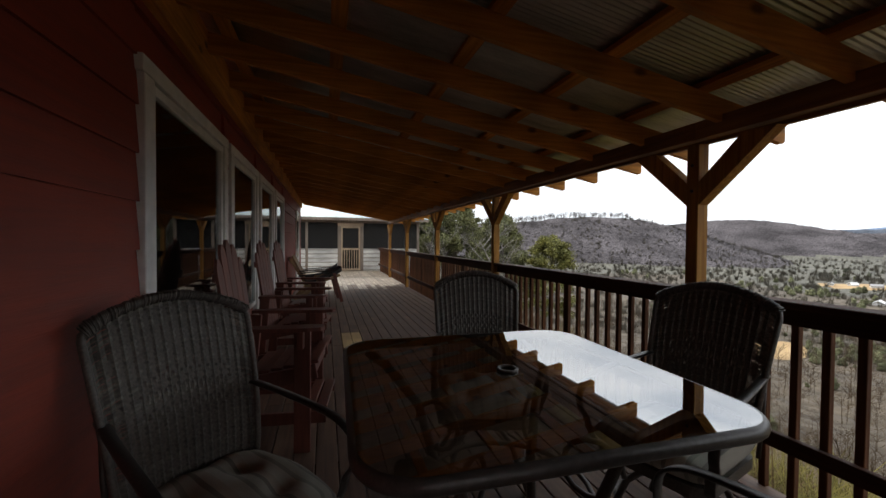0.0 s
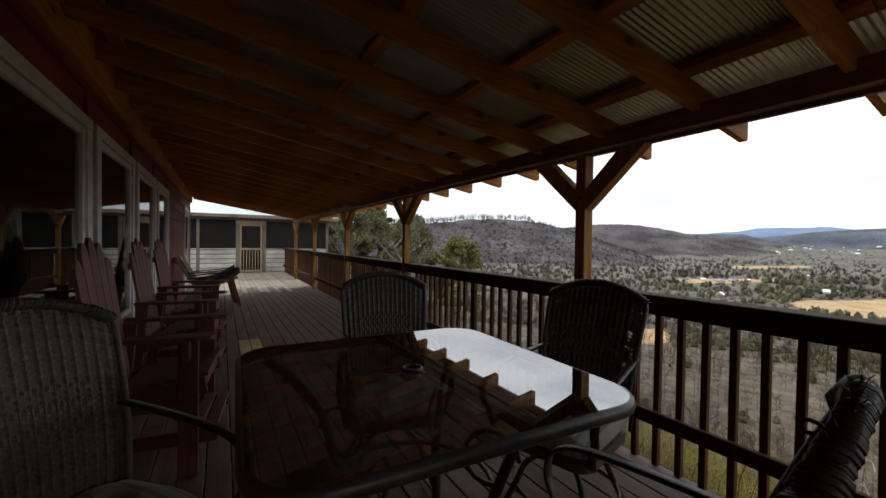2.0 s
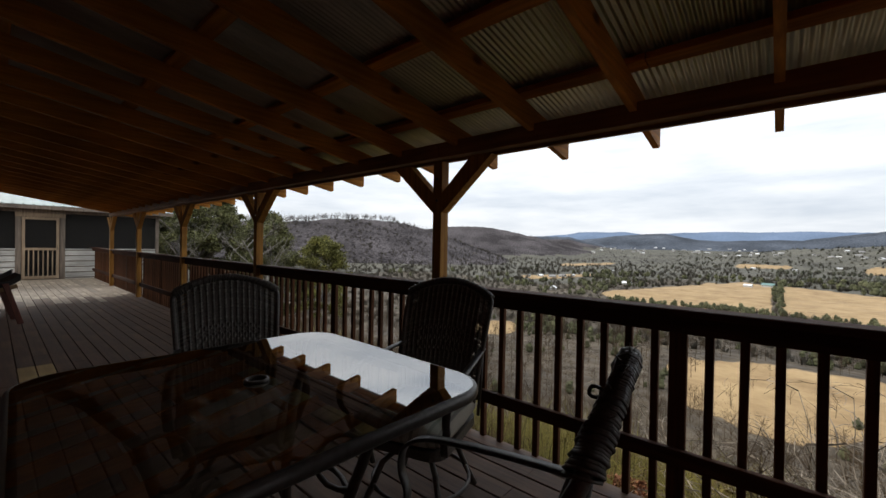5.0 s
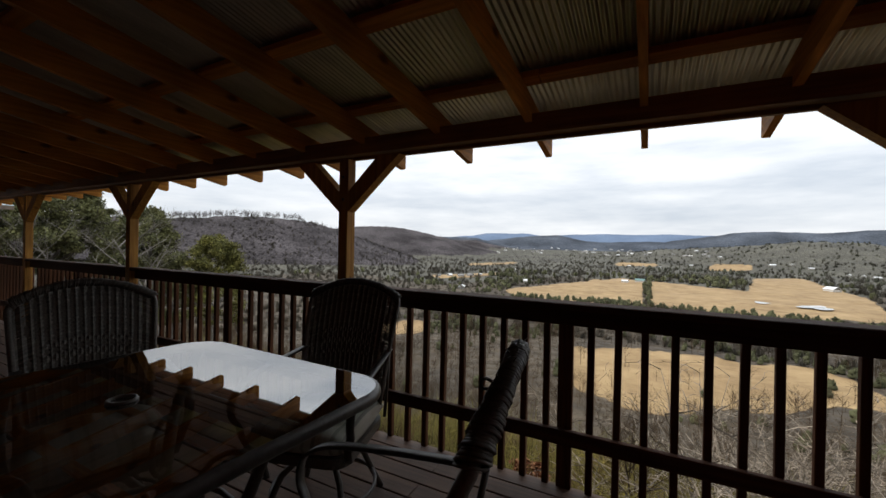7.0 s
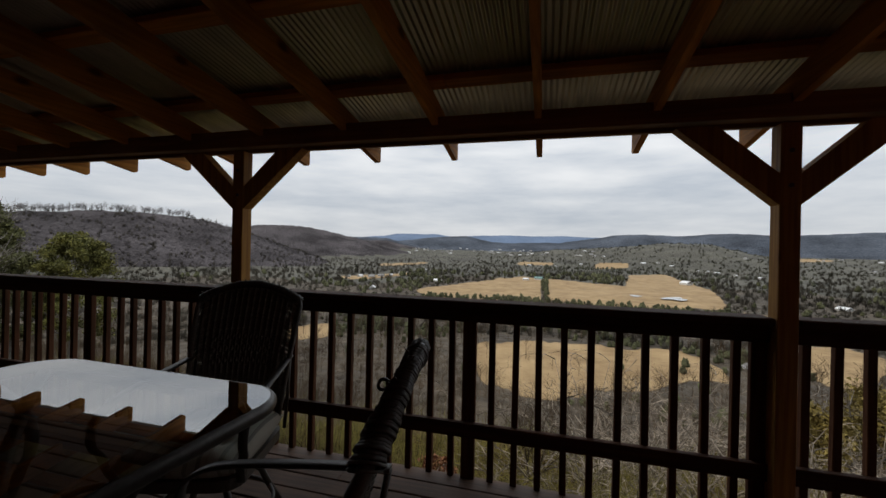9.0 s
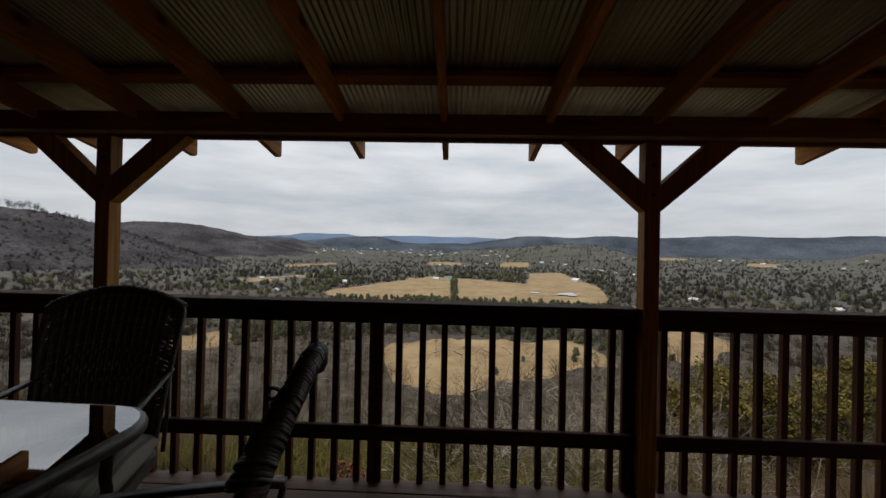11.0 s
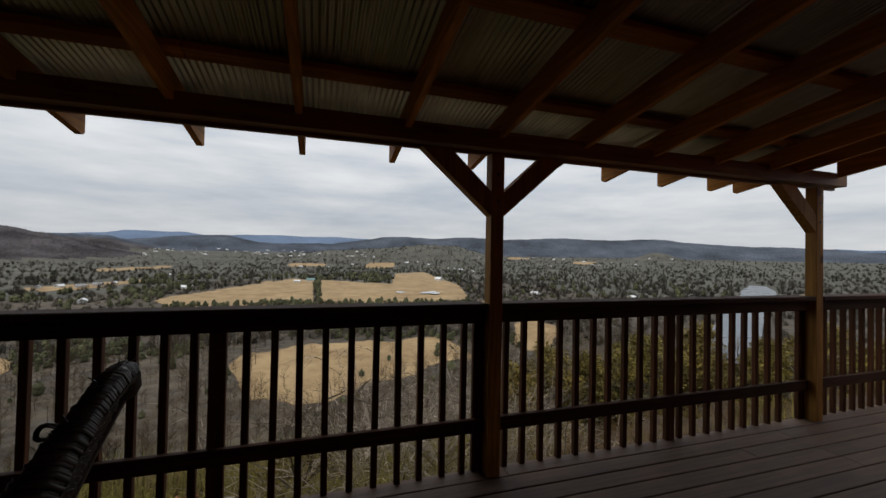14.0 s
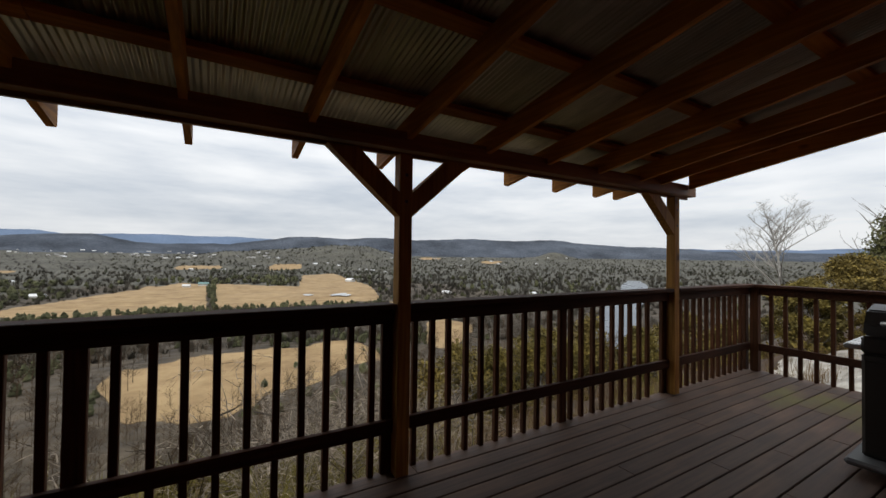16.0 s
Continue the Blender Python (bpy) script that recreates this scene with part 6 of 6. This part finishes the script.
M["cedar_bright"] = material("olive_green_cedar", (0.075, 0.078, 0.014), (0.205, 0.190, 0.040), (2, 2, 2), 0.8, 0.8, 0, island=0.4, stain=0.3)
M["field"] = foliage("dry_grass_blades", (0.054, 0.031, 0.013), (0.125, 0.078, 0.034), 0.4, 0.3, 0.3, 0.5)
M["weeds"] = foliage("yellow_green_weeds", (0.058, 0.050, 0.010), (0.170, 0.135, 0.030), 0.55, 0.3, 0.45, 0.5)
M["olive_brush"] = material("yellow_green_brush", (0.088, 0.066, 0.014), (0.235, 0.170, 0.036), (2, 2, 2), 0.8, 0.85, 0, island=0.4, stain=0.3)


def branch_mesh(name, lines, mat, parent, sides=4):
    bm = bmesh.new()
    for i, (pts, rad) in enumerate(lines):
        tube(bm, pts, rad, 7 if i == 0 else sides if rad[0] > 0.02 else 3, caps=False)
    return part(name, bm, mat, parent)


def leaf_mesh(name, clumps, per, size, mat, parent, seed):
    """Small blades crowded round many clump centres (centre, radius)."""
    r = np.random.RandomState(seed)
    tris = []
    for c, rad in clumps:
        dirs = r.normal(size=(per, 3))
        dirs /= np.linalg.norm(dirs, axis=1)[:, None]
        pos = np.array(c) + dirs * (rad * r.uniform(0.25, 1.0, (per, 1))) * np.array([1, 1, 0.7])
        u = r.normal(size=(per, 3))
        u /= np.linalg.norm(u, axis=1)[:, None]
        w = np.cross(u, r.normal(size=(per, 3)))
        w /= np.linalg.norm(w, axis=1)[:, None] + 1e-6
        s = size * r.uniform(0.6, 1.3, (per, 1))
        tris.append(np.stack([pos - u * s * 0.5, pos + u * s * 0.5, pos + w * s], 1))
    pts = np.concatenate(tris).reshape(-1, 3)
    n = len(pts)
    return raw(name, pts, np.arange(n).reshape(-1, 3).tolist(), mat, parent)


def place_tree(bearing, d):
    x, y = d * math.sin(radians(bearing)), d * math.cos(radians(bearing))
    return x, y, float(land(x, y)) - 0.15


def build_leafy(name, label, bearing, d, top_z, crown_from, wide, leaf_mat, seed, clump_count, per, size, round_top=True):
    x, y, z = place_tree(bearing, d)
    height = top_z - z
    tree = thing(name, label, "tree", at=pose(x, y, z))
    lines = limbs(seed, height * 0.96, 0.8, 2, 0.012, first=crown_from, count=14)
    branch_mesh("trunk", lines, M["bark_grey"], tree)
    r = random.Random(seed)
    clumps = []
    for _ in range(clump_count):
        h = crown_from + (1 - crown_from) * r.random() ** 0.8
        u = (h - crown_from) / (1 - crown_from)
        reach = wide * (math.sqrt(max(1 - (1.75 * u - 0.75) ** 2, 0.02)) if round_top else (1 - u) ** 0.8 + 0.08)
        a, q = r.uniform(0, math.tau), r.uniform(0.35, 1.0)
        clumps.append(((reach * q * math.cos(a), reach * q * math.sin(a), h * height), wide * r.uniform(0.16, 0.32)))
    leaf_mesh("crown", clumps, per, size, leaf_mat, tree, seed)
    return tree


def build_bare(name, label, bearing, d, top_z, mat, seed, spread=0.8, lean=0.0, levels=3, first=0.35, count=9):
    x, y, z = place_tree(bearing, d)
    tree = thing(name, label, "tree", at=pose(x, y, z))
    branch_mesh("trunk", limbs(seed, top_z - z, spread, levels, 0.0055, lean, first=first, count=count), mat, tree)
    return tree


build_leafy("cedar_tree", "round bright green cedar on the bluff", 32.0, 26, 1.75, 0.35, 1.75, M["cedar_bright"], 3, 95, 330, 0.085)
build_leafy("pine_tree", "tall dark pine beyond the railing", 15.0, 33, 4.2, 0.45, 2.6, M["pine_green"], 4, 110, 330, 0.12)
build_leafy("pine_tree", "tall dark pine beyond the railing", 19.3, 36, 4.9, 0.45, 2.5, M["pine_green"], 5, 110, 330, 0.12)
build_leafy("pine_tree", "broad dark pine beyond the railing", 25.0, 31, 3.2, 0.36, 2.4, M["pine_green"], 6, 130, 330, 0.12)
build_leafy("pine_tree", "dark pine behind the screened room", 10.5, 42, 4.6, 0.42, 3.2, M["pine_green"], 7, 120, 300, 0.14)
build_leafy("pine_tree", "low dark pine on the bluff", 27.8, 27, 0.6, 0.35, 1.4, M["pine_green"], 8, 44, 300, 0.10)
build_bare("bare_tree", "pale leafless oak among the pines", 26.8, 25, 2.6, M["bark_grey"], 12, 0.9)
build_bare("bare_tree", "pale leafless oak among the pines", 17.0, 30, 3.6, M["bark_grey"], 13, 0.8)
build_bare("sycamore_tree", "white-barked leafless sycamore at the deck's open end", 162.4, 40, 5.7, M["bark_white"], 23, 0.80, 0.0, 4, 0.48, 13)
build_leafy("pine_tree", "dark ragged pine at the deck's open end", 171.3, 26, 4.4, 0.30, 2.5, M["pine_green"], 18, 90, 300, 0.11, False)
build_leafy("cedar_tree", "olive cedar behind the end railing", 166.8, 22, 1.5, 0.12, 1.6, M["olive_brush"], 19, 90, 280, 0.085)
build_leafy("cedar_tree", "olive cedar behind the end railing", 173.0, 19, 1.2, 0.12, 1.7, M["olive_brush"], 20, 90, 260, 0.085)
for n, (bearing, d, top, wide) in enumerate(((122, 15, -2.0, 1.7), (128, 17, -2.6, 1.8), (135, 18, -1.9, 1.9), (141, 20, -1.5, 1.9), (118.5, 21, -5.2, 1.4), (147, 21, -2.0, 1.7), (152, 23, -1.4, 1.8), (157, 21, -1.3, 1.5), (163.2, 20, 0.55, 1.4), (114, 30, -11.0, 1.8), (95, 10, -3.4, 1.0), (76, 13, -5.0, 1.0), (89.5, 8.5, -2.75, 0.8), (64, 11, -4.1, 0.9), (100.5, 15, -5.4, 1.1), (84, 17, -6.6, 1.2), (110, 12, -4.0, 0.9), (56, 13, -4.8, 1.0))):
    build_leafy("cedar_tree", "yellow-green cedar on the slope below the deck", bearing, d, top, 0.1, wide, M["cedar_green"] if n % 3 else M["olive_brush"], 30 + n, 80, 200, 0.09, n % 2 == 0)


def build_brush():
    """Leafless brush and saplings all over the slope below the deck."""
    r = random.Random(77)
    shapes = []
    for s in range(7):
        tris = []
        for pts, rad in limbs(100 + s, 1.0, 0.75, 2, 0.0024, first=0.05, count=11):
            for (p, q), (ra, rb) in zip(zip(pts, pts[1:]), zip(rad, rad[1:])):
                d = (q - p).normalized()
                u = d.orthogonal().normalized()
                w = d.cross(u)
                for e in (u, w):
                    ra2, rb2 = ra * 0.30, rb * 0.40
                    tris += [(p - e * ra2, p + e * ra2, q + e * rb2), (p - e * ra2, q + e * rb2, q - e * rb2)]
        shapes.append(soup(np.zeros((0, 3)), np.zeros((0, 3), int), [[tuple(v) for v in t] for t in tris]))
    rs = np.random.RandomState(78)
    n = 70
    d = np.exp(rs.uniform(math.log(5.5), math.log(75), n))
    a = np.radians(rs.uniform(12, 166, n))
    x, y = d * np.sin(a), d * np.cos(a)
    az = np.degrees(a)
    thick = np.where((az > 88) & (az < 122), 1.0, 0.30)
    keep = (x > 4.2) & (rs.uniform(0, 1, n) < thick)
    x, y, d = x[keep], y[keep], d[keep]
    # brush grows lower where the slope is steep
    z = land(x, y)
    room_up = (-0.30 * d + EYE - 0.3) - z
    h = np.clip(np.minimum(rs.uniform(2.6, 6.5, len(x)), room_up), 0.8, None)
    scatter("leafless_brush", shapes, x, y, h, M["near_bare"], "tangled brown leafless brush on the slope below the deck", "brush", 0.1)
    # arching vines and canes, tangled over the slope
    vines = []
    for s in range(7):
        q = np.random.RandomState(140 + s)
        tris = []

        def cane(p, heading, rise, length, width, level):
            v = np.array([math.cos(heading), math.sin(heading), rise])
            for i in range(6):
                nxt = p + v / np.linalg.norm(v) * length / 6
                e = np.cross(v, q.normal(size=3))
                e = e / np.linalg.norm(e) * width * (1 - 0.12 * i)
                tris.append((p - e, p + e, nxt + e * 0.9))
                tris.append((p - e, nxt + e * 0.9, nxt - e * 0.9))
                p = nxt
                v = v + q.normal(size=3) * 0.22 - [0, 0, 0.16]
                if level and q.uniform() < 0.7:
                    cane(p, heading + q.uniform(-1.6, 1.6), q.uniform(0.0, 0.8), length * q.uniform(0.25, 0.5), width * 0.6, level - 1)

        for _ in range(9):
            cane(q.normal(size=3) * [0.2, 0.2, 0], q.uniform(0, math.tau), q.uniform(0.8, 2.4), q.uniform(0.8, 1.5), 0.0066, 2)
        vines.append(soup(np.zeros((0, 3)), np.zeros((0, 3), int), tris))
    n = 54
    d = np.exp(rs.uniform(math.log(5.2), math.log(13), n))
    az = np.where(rs.uniform(0, 1, n) < 0.62, rs.normal(106, 7, n), rs.uniform(98, 166, n))
    a = np.radians(np.clip(az, 40, 164))
    x, y = d * np.sin(a), d * np.cos(a)
    keep = x > 4.6
    x, y, d = x[keep], y[keep], d[keep]
    room_up = (-0.355 * d + EYE) - land(x, y)
    scatter("tangled_canes", vines, x, y, np.clip(np.minimum(rs.uniform(1.8, 4.2, len(x)), room_up), 0.7, None), M["twigs"], "tangle of pale arching canes below the deck", "brush", 0.1)
    # dry grass and green weeds between the stems
    def tuft(seed, blades, width, lean):
        q = np.random.RandomState(seed)
        tris = []
        for _ in range(blades):
            t = q.uniform(0, math.tau)
            base = q.normal(size=3) * [0.28, 0.28, 0]
            bend = lean * q.uniform(0.4, 1.3)
            mid = base + [0.3 * bend * math.cos(t), 0.3 * bend * math.sin(t), q.uniform(0.3, 0.6)]
            tip = mid + [bend * math.cos(t), bend * math.sin(t), q.uniform(0.0, 0.45)]
            side = np.array([-math.sin(t), math.cos(t), 0]) * width
            tris += [(base - side, base + side, mid + side * 0.7), (base - side, mid + side * 0.7, mid - side * 0.7), (mid - side * 0.7, mid + side * 0.7, tip)]
        return soup(np.zeros((0, 3)), np.zeros((0, 3), int), tris)

    n = 4200
    d = np.exp(rs.uniform(math.log(4.2), math.log(60), n))
    a = np.radians(rs.uniform(10, 168, n))
    x, y = d * np.sin(a), d * np.cos(a)
    keep = x > 3.4
    scatter("dry_grass", [tuft(200 + s, 17, 0.007, 0.4) for s in range(4)], x[keep], y[keep], rs.uniform(0.4, 1.1, keep.sum()), M["field"], "tufts of dry grass on the slope", "grass", 0.05)
    n = 5200
    d = np.exp(rs.uniform(math.log(4.2), math.log(42), n))
    a = np.radians(rs.uniform(30, 164, n))
    x, y = d * np.sin(a), d * np.cos(a)
    keep = (x > 3.5) & (wobble(x, y, 6, 91) > -0.1) & ((np.degrees(a) < 114) & (d < 14) | (rs.uniform(0, 1, n) < 0.12))
    scatter("green_weeds", [tuft(300 + s, 26, 0.0075, 0.5) for s in range(5)], x[keep], y[keep], rs.uniform(0.5, 1.3, keep.sum()), M["weeds"], "yellow-green winter weeds on the slope", "weeds", 0.05)


build_brush()

M["russet"] = material("dry_russet_leaves", (0.20, 0.075, 0.03), (0.40, 0.17, 0.08), (2, 2, 2), 2, 0.9, 0, island=0.4)
for bearing, d, top in ((75.6, 5.6, -1.55), (74.2, 6.0, -1.8), (76.6, 6.0, -1.95)):
    build_leafy("oak_sapling", "oak sapling holding dry russet leaves", bearing, d, top, 0.25, 0.34, M["russet"], 61, 22, 60, 0.055)


def build_gravel():
    """Pale gravel and litter on the level ground past the deck's open end."""
    n, m = 30, 24
    xs, ys = np.meshgrid(np.linspace(-3.0, 5.2, n), np.linspace(-16.0, -8.2, m), indexing="ij")
    xs = xs + 0.5 * wobble(xs, ys, 5, 71)
    zs = np.maximum(land(xs, ys), -1.9) + 0.06
    verts = [tuple(v) for v in np.stack([xs, ys, zs], -1).reshape(-1, 3)]
    faces = [(i * m + j, (i + 1) * m + j, (i + 1) * m + j + 1, i * m + j + 1) for i in range(n - 1) for j in range(m - 1)]
    mat = material("pale_gravel_and_litter", (0.20, 0.175, 0.14), (0.58, 0.54, 0.47), (1, 1, 1), 3.0, 0.95, 0.5, 30, stain=0.45, stain_scale=0.8)
    return tagged(raw("ground_gravel", verts, faces, mat, smooth=True), "pale gravel and leaf litter past the deck's end", "gravel", kind="structure")


build_gravel()

# ---- deck boards ----
deck = tagged(new("floor"), "red-brown weathered wooden deck of long parallel boards", "deck", kind="structure")


def build_deck():
    pitch, gap = 0.1405, 0.0085
    rows = int((DECK_EDGE - WALL_X) / pitch) + 1
    shared = {}
    boards = random.Random(11)
    new_spots = {6: (5.35, 6.2), 7: (5.35, 6.2)}

    def board(x, a, b, mat, drop):
        length = round(b - a, 2)
        key = (length, mat.name)
        if key not in shared:
            bm = box(bmesh.new(), (-(pitch - gap) / 2, -length / 2, -0.036), ((pitch - gap) / 2, length / 2, 0.0), 0.0035)
            shared[key] = as_mesh("deck_board", bm, mat)
        ob = new("deck_board", shared[key])
        ob.parent = deck
        ob.location = (x, (a + b) / 2, drop)

    for r in range(rows):
        x = DECK_EDGE - pitch / 2 - r * pitch
        y = DECK_SOUTH
        first = True
        while y < DECK_NORTH - 0.02:
            step = boards.choice((2.44, 3.05, 3.66, 4.88)) if first else boards.choice((3.66, 4.27, 4.88, 4.88))
            first = False
            end = min(y + step, DECK_NORTH)
            if DECK_NORTH - end < 0.6:
                end = DECK_NORTH
            spans = [(y, end, M["deck"])]
            if y == DECK_SOUTH and 1.05 < x < 2.0:
                moss = boards.uniform(0.7, 1.5)
                spans = [(y, y + 0.35, M["deck"]), (y + 0.35, y + 0.35 + moss, M["mossy_board"]), (y + 0.35 + moss, end, M["deck"])]
            # from about here north the pool of light is painted by paler boards
            if end > 13.0:
                fade = 12.0 + boards.uniform(-0.9, 0.9)
                spans = [(y, fade, M["deck"]), (fade, end, M["light_patch_board"])] if fade - y > 0.3 else [(y, end, M["light_patch_board"])]
            if r - 8 in (6, 7) and y < 5.35 < end:
                a, b = new_spots[r - 8]
                spans = [(y, a, M["deck"]), (a, min(b, end), M["new_board"])] + ([(b, end, M["deck"])] if end > b + 0.1 else [])
            for a, b, mat in spans:
                board(x, a + 0.0015, b - 0.0015, mat, boards.uniform(-0.0018, 0.0))
            y = end
    for name, lo, hi in (("rim_joist", (DECK_EDGE - 0.055, DECK_SOUTH, -0.24), (DECK_EDGE - 0.015, DECK_NORTH, -0.04)),
                         ("rim_joist", (WALL_X, DECK_SOUTH + 0.01, -0.24), (DECK_EDGE - 0.06, DECK_SOUTH + 0.05, -0.04))):
        part(name, box(bmesh.new(), lo, hi, 0.003), M["rail_wood_y"], deck)
    y = DECK_SOUTH + 0.3
    bm = bmesh.new()
    while y < DECK_NORTH:
        box(bm, (WALL_X, y - 0.019, -0.24), (DECK_EDGE - 0.06, y + 0.019, -0.042))
        y += 0.61
    part("joists", bm, M["rail_wood_y"], deck)
    bm = bmesh.new()
    for y in (-6.0, -3.0, 0.2, 3.4, 6.6, 9.8, 13.0, 16.2, 18.5):
        box(bm, (2.0, y - 0.07, -4.5), (2.14, y + 0.07, -0.242))
    part("deck_piers", bm, M["rail_wood_z"], deck)


build_deck()
